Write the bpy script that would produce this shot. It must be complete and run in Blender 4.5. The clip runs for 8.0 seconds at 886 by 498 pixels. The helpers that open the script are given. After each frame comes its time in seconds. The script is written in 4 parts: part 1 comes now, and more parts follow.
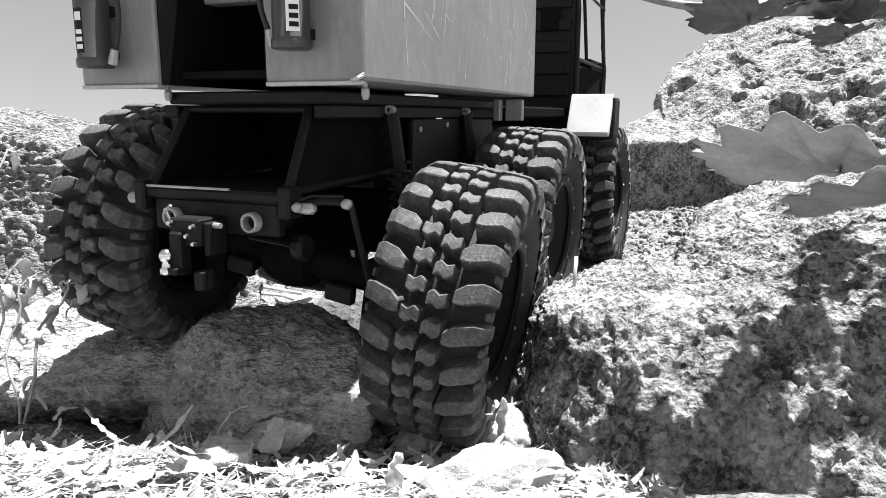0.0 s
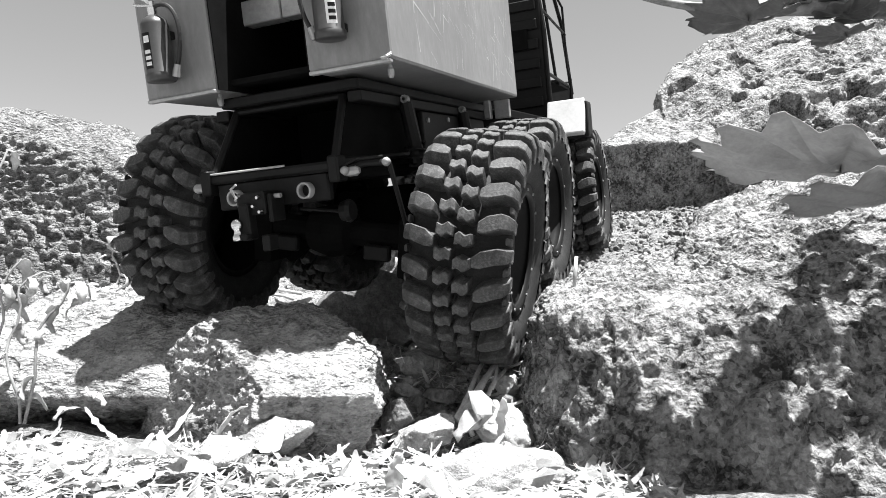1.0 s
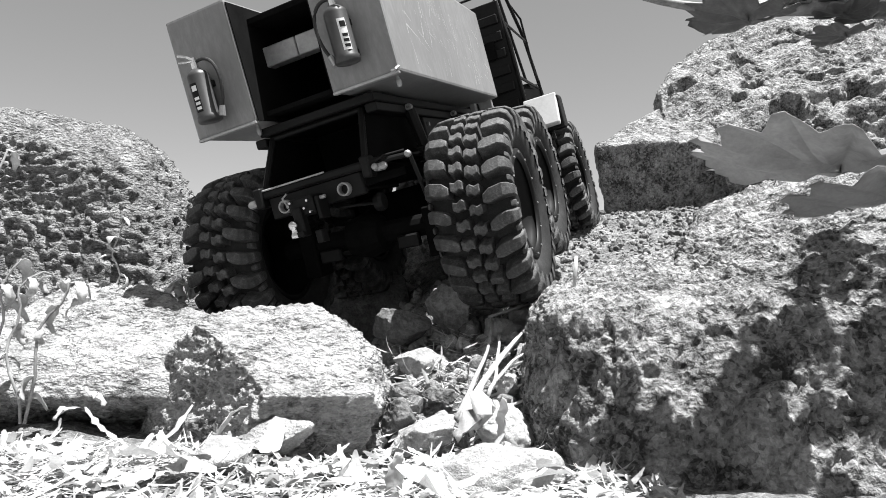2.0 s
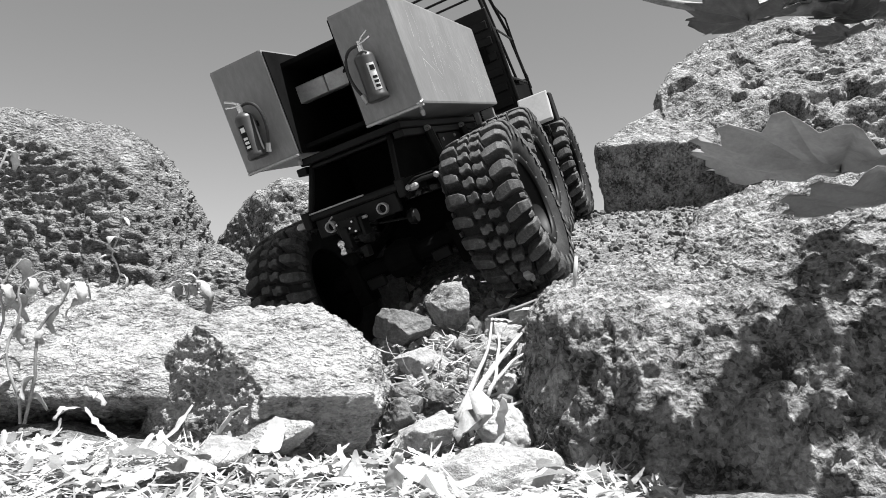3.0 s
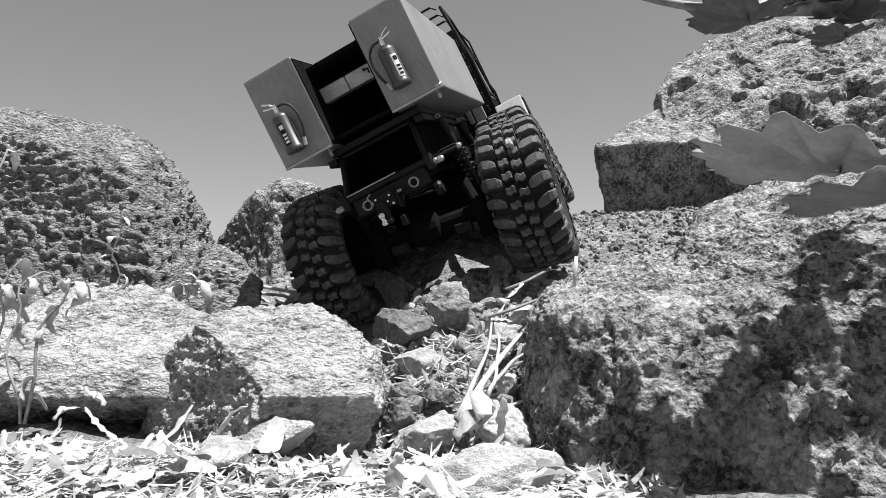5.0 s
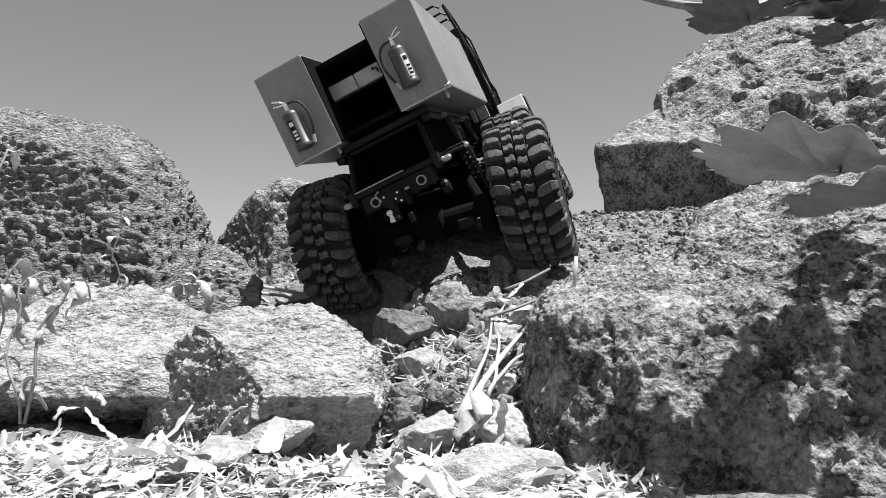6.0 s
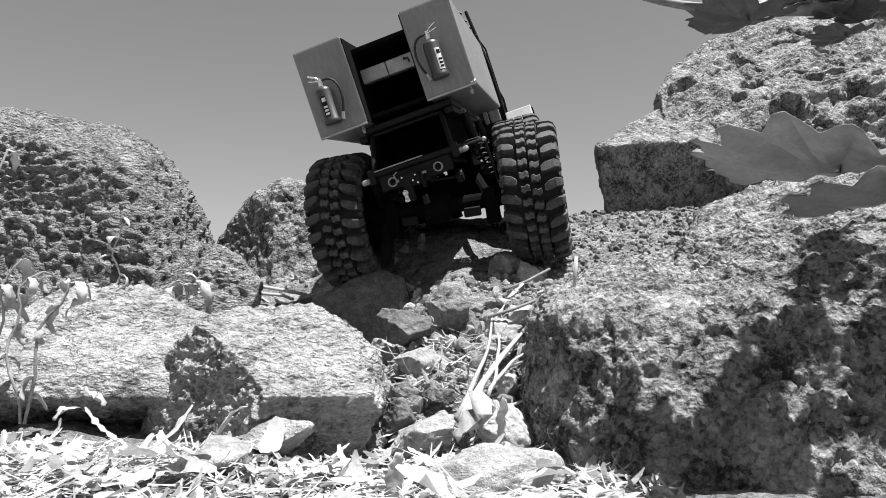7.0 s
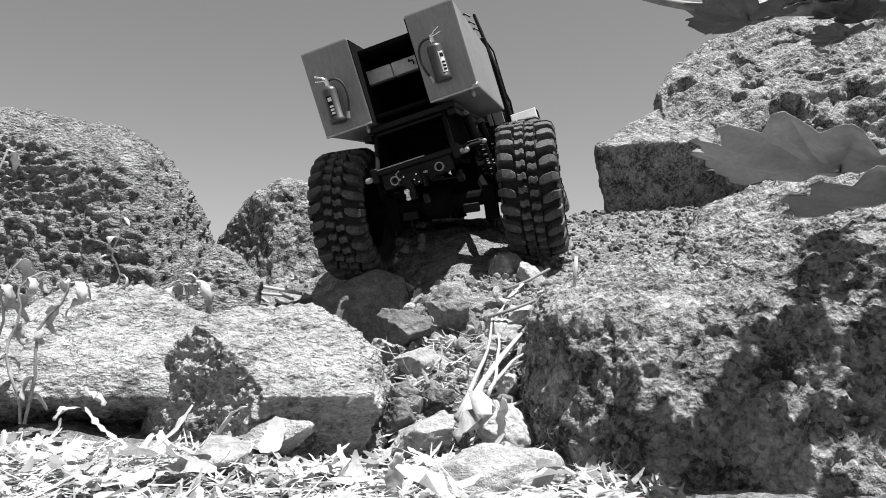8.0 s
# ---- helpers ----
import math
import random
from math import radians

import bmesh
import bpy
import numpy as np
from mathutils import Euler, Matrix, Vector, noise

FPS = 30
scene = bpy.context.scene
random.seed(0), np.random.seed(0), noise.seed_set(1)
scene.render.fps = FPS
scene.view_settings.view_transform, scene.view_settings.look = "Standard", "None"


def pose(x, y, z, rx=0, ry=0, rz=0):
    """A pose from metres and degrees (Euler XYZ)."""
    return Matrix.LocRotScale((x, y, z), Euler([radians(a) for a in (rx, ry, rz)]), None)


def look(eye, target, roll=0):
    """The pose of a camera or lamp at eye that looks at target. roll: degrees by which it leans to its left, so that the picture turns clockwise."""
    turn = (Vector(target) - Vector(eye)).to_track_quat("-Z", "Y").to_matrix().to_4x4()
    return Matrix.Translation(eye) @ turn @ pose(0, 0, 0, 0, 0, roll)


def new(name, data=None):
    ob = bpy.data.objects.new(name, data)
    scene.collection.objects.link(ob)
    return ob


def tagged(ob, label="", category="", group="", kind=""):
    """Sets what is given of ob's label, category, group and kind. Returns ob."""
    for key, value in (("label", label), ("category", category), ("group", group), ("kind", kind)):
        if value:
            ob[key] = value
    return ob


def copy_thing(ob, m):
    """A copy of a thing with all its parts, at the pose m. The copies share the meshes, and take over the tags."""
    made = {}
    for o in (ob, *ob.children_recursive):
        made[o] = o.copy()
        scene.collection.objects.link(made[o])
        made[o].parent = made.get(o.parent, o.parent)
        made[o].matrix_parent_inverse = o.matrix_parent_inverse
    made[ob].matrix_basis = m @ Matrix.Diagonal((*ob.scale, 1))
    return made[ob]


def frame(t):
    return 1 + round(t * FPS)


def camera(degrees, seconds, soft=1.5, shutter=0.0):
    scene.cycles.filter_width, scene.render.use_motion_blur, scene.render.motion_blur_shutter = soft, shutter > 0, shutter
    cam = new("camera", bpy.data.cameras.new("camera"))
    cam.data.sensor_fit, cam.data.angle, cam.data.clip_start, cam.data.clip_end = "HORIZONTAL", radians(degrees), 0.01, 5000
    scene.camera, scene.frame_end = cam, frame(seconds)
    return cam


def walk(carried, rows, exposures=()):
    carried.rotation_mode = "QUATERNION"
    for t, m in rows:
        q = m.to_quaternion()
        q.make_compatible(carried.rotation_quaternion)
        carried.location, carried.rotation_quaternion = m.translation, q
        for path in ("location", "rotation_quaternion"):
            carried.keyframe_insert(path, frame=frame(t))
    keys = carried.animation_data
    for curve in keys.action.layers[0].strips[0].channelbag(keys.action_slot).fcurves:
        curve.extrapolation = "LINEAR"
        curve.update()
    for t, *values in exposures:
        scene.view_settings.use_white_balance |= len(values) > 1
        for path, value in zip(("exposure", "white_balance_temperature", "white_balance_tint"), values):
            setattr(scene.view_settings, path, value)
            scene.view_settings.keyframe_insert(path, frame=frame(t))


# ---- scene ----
# ---- camera, standing still on the ground ----
cam = camera(65, 8.0, soft=0.9)
EYE = (0.0, 0.0, 0.10)
STAND = look(EYE, (0, 1, 0.10 + math.tan(radians(4.0))))
walk(cam, [(0.0, STAND), (8.0, STAND)],
     exposures=[(0.0, 1.92), (1.0, 1.78), (1.7, 1.55), (3.0, 1.22), (4.5, 1.12), (8.0, 1.08)])

# ---- daylight: high sun behind the truck, clear sky ----
SUN = Vector((0.20, -0.10, 1.0)).normalized()
world = bpy.data.worlds.new("sky")
scene.world = world
world.use_nodes = True
wn, wl = world.node_tree.nodes, world.node_tree.links
sky = wn.new("ShaderNodeTexSky")
sky.sky_type = "NISHITA"
sky.sun_disc = False
sky.sun_elevation = math.asin(SUN.z)
sky.sun_rotation = math.atan2(SUN.x, SUN.y)
grey = wn.new("ShaderNodeRGBToBW")
wl.new(sky.outputs["Color"], grey.inputs["Color"])
wl.new(grey.outputs["Val"], wn["Background"].inputs["Color"])
wn["Background"].inputs["Strength"].default_value = 0.055
lamp = bpy.data.lights.new("sun", "SUN")
lamp.energy, lamp.angle = 5.0, radians(0.55)
sun = new("sun", lamp)
sun.matrix_world = look(SUN * 5, (0, 0, 0))


# ---- materials ----
def mat(name, stops, scale, rough=0.85, bump=0.3, fine=6.0, metal=0.0, detail=8.0, coat=0.0, dist=0.001, vary=0.0, stretch=(1, 1, 1), spec=0.35, leafy=0.0):
    """Grey surface: a broad noise through a ramp, dirtied by a fine one, with relief at both scales."""
    m = bpy.data.materials.new(name)
    m.use_nodes = True
    n, l = m.node_tree.nodes, m.node_tree.links
    b = n["Principled BSDF"]
    b.inputs["Roughness"].default_value, b.inputs["Metallic"].default_value = rough, metal
    b.inputs["Specular IOR Level"].default_value = spec
    b.inputs["Coat Weight"].default_value = coat
    tc = n.new("ShaderNodeTexCoord")
    mp = n.new("ShaderNodeMapping")
    mp.inputs["Scale"].default_value = stretch
    l.new(tc.outputs["Object"], mp.inputs["Vector"])
    n1 = n.new("ShaderNodeTexNoise")
    n1.inputs["Scale"].default_value, n1.inputs["Detail"].default_value, n1.inputs["Roughness"].default_value = scale, detail, 0.62
    n2 = n.new("ShaderNodeTexNoise")
    n2.inputs["Scale"].default_value, n2.inputs["Detail"].default_value, n2.inputs["Roughness"].default_value = scale * fine, 5.0, 0.7
    for q in (n1, n2):
        l.new(mp.outputs["Vector"], q.inputs["Vector"])
    mix = n.new("ShaderNodeMix")
    mix.inputs["Factor"].default_value = 0.45
    l.new(n1.outputs["Fac"], mix.inputs["A"])
    l.new(n2.outputs["Fac"], mix.inputs["B"])
    ramp = n.new("ShaderNodeValToRGB")
    e = ramp.color_ramp.elements
    while len(e) < len(stops):
        e.new(0.5)
    for k, (at, v) in enumerate(stops):
        e[k].position, e[k].color = at, (v, v, v, 1)
    fac = mix.outputs["Result"]
    if vary:
        info = n.new("ShaderNodeObjectInfo")
        geo = n.new("ShaderNodeNewGeometry")
        both = n.new("ShaderNodeMath")
        both.operation = "ADD"
        l.new(info.outputs["Random"], both.inputs[0])
        l.new(geo.outputs["Random Per Island"], both.inputs[1])
        ma = n.new("ShaderNodeMath")
        ma.operation = "MULTIPLY_ADD"
        ma.inputs[1].default_value = vary
        l.new(both.outputs[0], ma.inputs[0])
        l.new(fac, ma.inputs[2])
        sub = n.new("ShaderNodeMath")
        sub.operation = "SUBTRACT"
        sub.inputs[1].default_value = vary
        l.new(ma.outputs[0], sub.inputs[0])
        fac = sub.outputs[0]
    l.new(fac, ramp.inputs["Fac"])
    l.new(ramp.outputs["Color"], b.inputs["Base Color"])
    if bump:
        b1 = n.new("ShaderNodeBump")
        b1.inputs["Strength"].default_value, b1.inputs["Distance"].default_value = bump, dist
        l.new(mix.outputs["Result"], b1.inputs["Height"])
        l.new(b1.outputs["Normal"], b.inputs["Normal"])
    if leafy:
        b.inputs["Subsurface Weight"].default_value = 0.0
        tr = n.new("ShaderNodeBsdfTranslucent")
        l.new(ramp.outputs["Color"], tr.inputs["Color"])
        ms = n.new("ShaderNodeMixShader")
        ms.inputs["Fac"].default_value = leafy
        l.new(b.outputs["BSDF"], ms.inputs[1])
        l.new(tr.outputs["BSDF"], ms.inputs[2])
        l.new(ms.outputs["Shader"], n["Material Output"].inputs["Surface"])
    return m


def rock_mat(name, stops, scale, dist, grain=7.0, stretch=(1, 1, 1), pit=0.35, speck=0.14):
    """Weathered stone: broad blotches, wandering fine relief and small grain pits."""
    m = bpy.data.materials.new(name)
    m.use_nodes = True
    n, l = m.node_tree.nodes, m.node_tree.links
    b = n["Principled BSDF"]
    b.inputs["Roughness"].default_value, b.inputs["Specular IOR Level"].default_value = 0.9, 0.25
    tc = n.new("ShaderNodeTexCoord")
    mp = n.new("ShaderNodeMapping")
    mp.inputs["Scale"].default_value = stretch
    l.new(tc.outputs["Object"], mp.inputs["Vector"])

    def tex(sc, detail, rough, twist):
        q = n.new("ShaderNodeTexNoise")
        for key, v in (("Scale", sc), ("Detail", detail), ("Roughness", rough), ("Distortion", twist)):
            q.inputs[key].default_value = v
        l.new(mp.outputs["Vector"], q.inputs["Vector"])
        return q.outputs["Fac"]

    def maths(op, a, c, v=None):
        q = n.new("ShaderNodeMath")
        q.operation = op
        if v is not None:
            q.inputs[2].default_value = v
        for k, s in enumerate((a, c)):
            if isinstance(s, (int, float)):
                q.inputs[k].default_value = s
            else:
                l.new(s, q.inputs[k])
        return q.outputs[0]

    broad, mid, fine = tex(scale, 4, 0.55, 0.3), tex(scale * 3.2, 5, 0.6, 0.25), tex(scale * 14, 4, 0.65, 0.2)
    warp = n.new("ShaderNodeTexNoise")
    warp.inputs["Scale"].default_value, warp.inputs["Detail"].default_value = scale * 6, 3
    l.new(mp.outputs["Vector"], warp.inputs["Vector"])
    bent = n.new("ShaderNodeVectorMath")
    bent.operation = "MULTIPLY_ADD"
    bent.inputs[1].default_value = (0.5 / (scale * grain),) * 3
    l.new(warp.outputs["Color"], bent.inputs[0])
    l.new(mp.outputs["Vector"], bent.inputs[2])
    cells = []
    for k in (0.55, 1.3):
        vo = n.new("ShaderNodeTexVoronoi")
        vo.inputs["Scale"].default_value = scale * grain * k
        l.new(bent.outputs["Vector"], vo.inputs["Vector"])
        cells.append(maths("MINIMUM", vo.outputs["Distance"], 0.75))
    h = maths("ADD", maths("MULTIPLY", mid, 0.9), maths("MULTIPLY", fine, 0.22))
    h = maths("ADD", h, maths("MULTIPLY", cells[0], -pit * 0.9))
    h = maths("ADD", h, maths("MULTIPLY", cells[1], -pit * 0.4))
    tone = maths("ADD", maths("MULTIPLY", broad, 0.40), maths("MULTIPLY", mid, 0.30))
    tone = maths("ADD", tone, maths("MULTIPLY", fine, 0.30))
    grains = n.new("ShaderNodeTexVoronoi")
    grains.inputs["Scale"].default_value = scale * grain * 1.5
    l.new(bent.outputs["Vector"], grains.inputs["Vector"])
    bw = n.new("ShaderNodeRGBToBW")
    l.new(grains.outputs["Color"], bw.inputs["Color"])
    tone = maths("ADD", maths("MULTIPLY", tone, 1.25), maths("MULTIPLY_ADD", bw.outputs[0], speck, -0.125 - speck * 0.5))
    ramp = n.new("ShaderNodeValToRGB")
    e = ramp.color_ramp.elements
    while len(e) < len(stops):
        e.new(0.5)
    for k, (at, v) in enumerate(stops):
        e[k].position, e[k].color = at, (v, v, v, 1)
    l.new(tone, ramp.inputs["Fac"])
    l.new(ramp.outputs["Color"], b.inputs["Base Color"])
    bp = n.new("ShaderNodeBump")
    bp.inputs["Strength"].default_value, bp.inputs["Distance"].default_value = 1.0, dist
    l.new(h, bp.inputs["Height"])
    l.new(bp.outputs["Normal"], b.inputs["Normal"])
    return m


M_ROCK = rock_mat("rough granite", ((0.36, 0.035), (0.44, 0.12), (0.50, 0.22), (0.58, 0.31), (0.66, 0.44)), 40, 0.010, speck=0.2)
M_PALE = rock_mat("pale sandstone", ((0.36, 0.11), (0.45, 0.29), (0.53, 0.40), (0.64, 0.53)), 44, 0.010, stretch=(1, 1, 1.7))
M_PIT = rock_mat("pitted volcanic rock", ((0.38, 0.10), (0.46, 0.22), (0.54, 0.34), (0.64, 0.50)), 60, 0.012, 6.0, (1, 1, 1.8), 0.5)
M_DARKROCK = rock_mat("dark smooth stone", ((0.36, 0.07), (0.5, 0.12), (0.64, 0.19)), 40, 0.003)
M_SOIL = rock_mat("dry gritty soil", ((0.36, 0.07), (0.45, 0.17), (0.55, 0.28), (0.64, 0.42)), 60, 0.010)
M_STONE = mat("rubble stone", ((0.28, 0.14), (0.48, 0.36), (0.62, 0.52), (0.8, 0.64)), 70, 0.9, 1.0, 5, dist=0.006, vary=0.22)
# Rubble stone with a darker ramp, so the boulder stands off from the slope.
M_GRAVEL = mat("darker grey gravel", ((0.28, 0.08), (0.48, 0.23), (0.62, 0.36), (0.8, 0.50)), 70, 0.9, 1.0, 5, dist=0.006, vary=0.22)
M_STRAW = mat("bleached dry straw", ((0.2, 0.14), (0.40, 0.40), (0.55, 0.58), (0.8, 0.72)), 90, 0.75, 0.6, 5, dist=0.0006, vary=0.24, leafy=0.35)
M_DRYLEAF = mat("dry curled leaf", ((0.2, 0.22), (0.45, 0.45), (0.6, 0.6), (0.8, 0.75)), 110, 0.7, 0.6, 5, dist=0.0006, vary=0.12, leafy=0.3)
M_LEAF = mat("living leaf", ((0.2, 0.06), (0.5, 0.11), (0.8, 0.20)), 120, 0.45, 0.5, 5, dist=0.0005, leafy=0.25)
# Paler copy of the living leaf; the sunlight on near leaves is in its colour.
M_LITLEAF = mat("living leaf with sunlight in its colour", ((0.2, 0.20), (0.5, 0.32), (0.8, 0.46)), 120, 0.5, 0.5, 5, dist=0.0005, leafy=0.4)
M_STEM = mat("woody plant stem", ((0.3, 0.10), (0.5, 0.18), (0.75, 0.3)), 140, 0.7, 0.6, 5, dist=0.0006)
M_RUBBER = mat("dusty tyre rubber", ((0.34, 0.022), (0.48, 0.050), (0.58, 0.10), (0.72, 0.22)), 150, 0.72, 0.6, 6, dist=0.0009, spec=0.4)
# Darker than the lugs' rubber: shade of the tread grooves is in the colour.
M_TYRE = mat("tyre rubber darkened for the grooves", ((0.34, 0.010), (0.5, 0.020), (0.7, 0.045)), 150, 0.75, 0.5, 6, dist=0.0006, spec=0.3)
M_BLACK = mat("black painted steel", ((0.3, 0.006), (0.6, 0.011), (0.8, 0.03)), 60, 0.5, 0.25, 8, dist=0.0003, spec=0.14)
M_BOX = mat("grey painted sheet metal", ((0.25, 0.13), (0.48, 0.18), (0.62, 0.23), (0.78, 0.38)), 34, 0.42, 0.12, 9, dist=0.0003, spec=0.5, stretch=(1, 1, 0.35))
# Near-black without gloss; puts the darkness of recess and underbody into the colour.
M_MATTBLACK = mat("matt near-black", ((0.3, 0.004), (0.7, 0.010)), 60, 1.0, 0.2, 6, dist=0.0003, spec=0.03)
M_SCUFF = mat("scratched bare metal", ((0.3, 0.45), (0.6, 0.6), (0.8, 0.75)), 120, 0.45, 0.3, 5, dist=0.0003)
M_EDGE = mat("bright bare metal edge", ((0.3, 0.28), (0.6, 0.42), (0.8, 0.6)), 90, 0.35, 0.15, 5, dist=0.0002, metal=0.3)
M_CHROME = mat("polished steel", ((0.3, 0.6), (0.7, 0.75)), 100, 0.18, 0.1, 5, dist=0.0002, metal=1.0)
M_BOTTLE = mat("dark enamelled cylinder", ((0.3, 0.025), (0.6, 0.045), (0.8, 0.08)), 80, 0.4, 0.1, 6, dist=0.0002, spec=0.5)
M_LABEL = mat("white paper label", ((0.3, 0.65), (0.7, 0.8)), 150, 0.6, 0.05, 5, dist=0.0001)
M_HOSE = mat("black rubber hose", ((0.3, 0.012), (0.7, 0.03)), 120, 0.5, 0.1, 5, dist=0.0002)
M_BEAM = mat("weathered aluminium", ((0.3, 0.22), (0.55, 0.34), (0.8, 0.5)), 60, 0.4, 0.2, 7, dist=0.0003, metal=0.4)
M_WHITE = mat("white enamelled box", ((0.25, 0.34), (0.5, 0.45), (0.8, 0.55)), 40, 0.35, 0.1, 7, dist=0.0002, spec=0.5)


# ---- mesh helpers ----
def link(name, bm, material, parent=None, label="", smooth=False):
    me = bpy.data.meshes.new(name)
    bm.normal_update()
    bm.to_mesh(me)
    bm.free()
    me.materials.append(material)
    if smooth:
        me.shade_smooth()
    ob = new(name, me)
    if parent is not None:
        ob.parent = parent
    if label:
        tagged(ob, label)
    return ob


def part(name, bm, material, parent, label="", smooth=False):
    return link(name, bm, material, parent, label, smooth)


def block(bm, lo, hi, bevel=0.0008, m=None, seg=1):
    """A bevelled box from corner to corner, added to bm."""
    lo, hi = Vector(lo), Vector(hi)
    r = bmesh.ops.create_cube(bm, size=1.0)
    for v in r["verts"]:
        v.co = Vector((lo[k] + (v.co[k] + 0.5) * (hi[k] - lo[k]) for k in range(3)))
    verts = r["verts"]
    if bevel:
        edges = list({e for v in verts for e in v.link_edges})
        out = bmesh.ops.bevel(bm, geom=edges, offset=bevel, segments=seg, affect="EDGES", profile=0.6)
        verts = list({v for f in out["faces"] for v in f.verts} | {v for v in verts if v.is_valid})
    if m is not None:
        bmesh.ops.transform(bm, matrix=m, verts=verts)
    return bm


def rod(bm, pts, radius, sides=8, ends=True, taper=None):
    """A tube along a line of points."""
    pts = [Vector(p) for p in pts]
    rings = []
    ref = Vector((0.31, 0.17, 0.93))
    for k, p in enumerate(pts):
        d = (pts[min(k + 1, len(pts) - 1)] - pts[max(k - 1, 0)]).normalized()
        if abs(d.dot(ref)) > 0.95:
            ref = Vector((1, 0, 0.2)).normalized()
        u = d.cross(ref).normalized()
        w = d.cross(u)
        r = radius if taper is None else radius + (taper - radius) * k / max(1, len(pts) - 1)
        rings.append([bm.verts.new(p + r * (math.cos(a) * u + math.sin(a) * w)) for a in [2 * math.pi * s / sides for s in range(sides)]])
    for a, b in zip(rings, rings[1:]):
        for s in range(sides):
            bm.faces.new((a[s], a[(s + 1) % sides], b[(s + 1) % sides], b[s]))
    if ends:
        bm.faces.new(rings[0][::-1])
        bm.faces.new(rings[-1])
    return bm


def lathe(bm, profile, sides=32, axis="x", m=None):
    """Turns (along, radius) pairs round an axis."""
    rings, made = [], []
    for along, r in profile:
        ring = []
        for s in range(sides):
            a = 2 * math.pi * s / sides
            c, d = r * math.cos(a), r * math.sin(a)
            co = Vector((along, c, d)) if axis == "x" else (Vector((c, along, d)) if axis == "y" else Vector((c, d, along)))
            ring.append(bm.verts.new(m @ co if m is not None else co))
        rings.append(ring)
    for a, b in zip(rings, rings[1:]):
        for s in range(sides):
            bm.faces.new((a[s], a[(s + 1) % sides], b[(s + 1) % sides], b[s]))
    return bm


def curve(a, b, c, d, n=10):
    a, b, c, d = (Vector(q) for q in (a, b, c, d))
    return [a * (1 - t) ** 3 + b * 3 * t * (1 - t) ** 2 + c * 3 * t * t * (1 - t) + d * t ** 3 for t in [k / n for k in range(n + 1)]]


# ---- rocks and ground ----
def rock_mesh(name, radii, cuts, seed, level=5, rough=0.06, grit=0.02, keep=0.10):
    """A loose stone: an ellipsoid cut by planes (normal and distance, in units of its radii), worn and weathered."""
    bm = bmesh.new()
    bmesh.ops.create_icosphere(bm, subdivisions=level, radius=1.0)
    off = Vector((seed * 7.31, seed * 3.17, seed * 5.73))
    planes = [(Vector(n).normalized(), d) for *n, d in cuts]
    rad = Vector(radii)
    size = sum(radii) / 3
    for v in bm.verts:
        p = v.co * 1.15
        p = p + p.normalized() * rough * 1.6 * noise.fractal(p * 1.3 + off, 1.0, 2.0, 3)
        for n, d in planes:
            over = p.dot(n) - d
            if over > 0:
                p = p - n * over * (1 - keep)
        q = p * 1.0
        w = Vector((p.x * rad.x, p.y * rad.y, p.z * rad.z)) / size
        nrm = q.normalized()
        q = q + nrm * rough * 0.7 * noise.fractal(w * 3.1 + off, 0.9, 2.1, 4)
        f = 11 * max(1.0, size / 0.07)
        g = noise.fractal(w * f + off, 0.7, 2.2, 4)
        g2 = noise.fractal(Vector((w.x, w.y, w.z * 1.8)) * f * 0.45 - off, 0.8, 2.1, 3)
        q = q + nrm * grit * (0.7 * max(-0.35, min(0.35, g)) + 0.8 * max(-0.3, min(0.3, g2)))
        v.co = Vector((q.x * rad.x, q.y * rad.y, q.z * rad.z))
    return bm


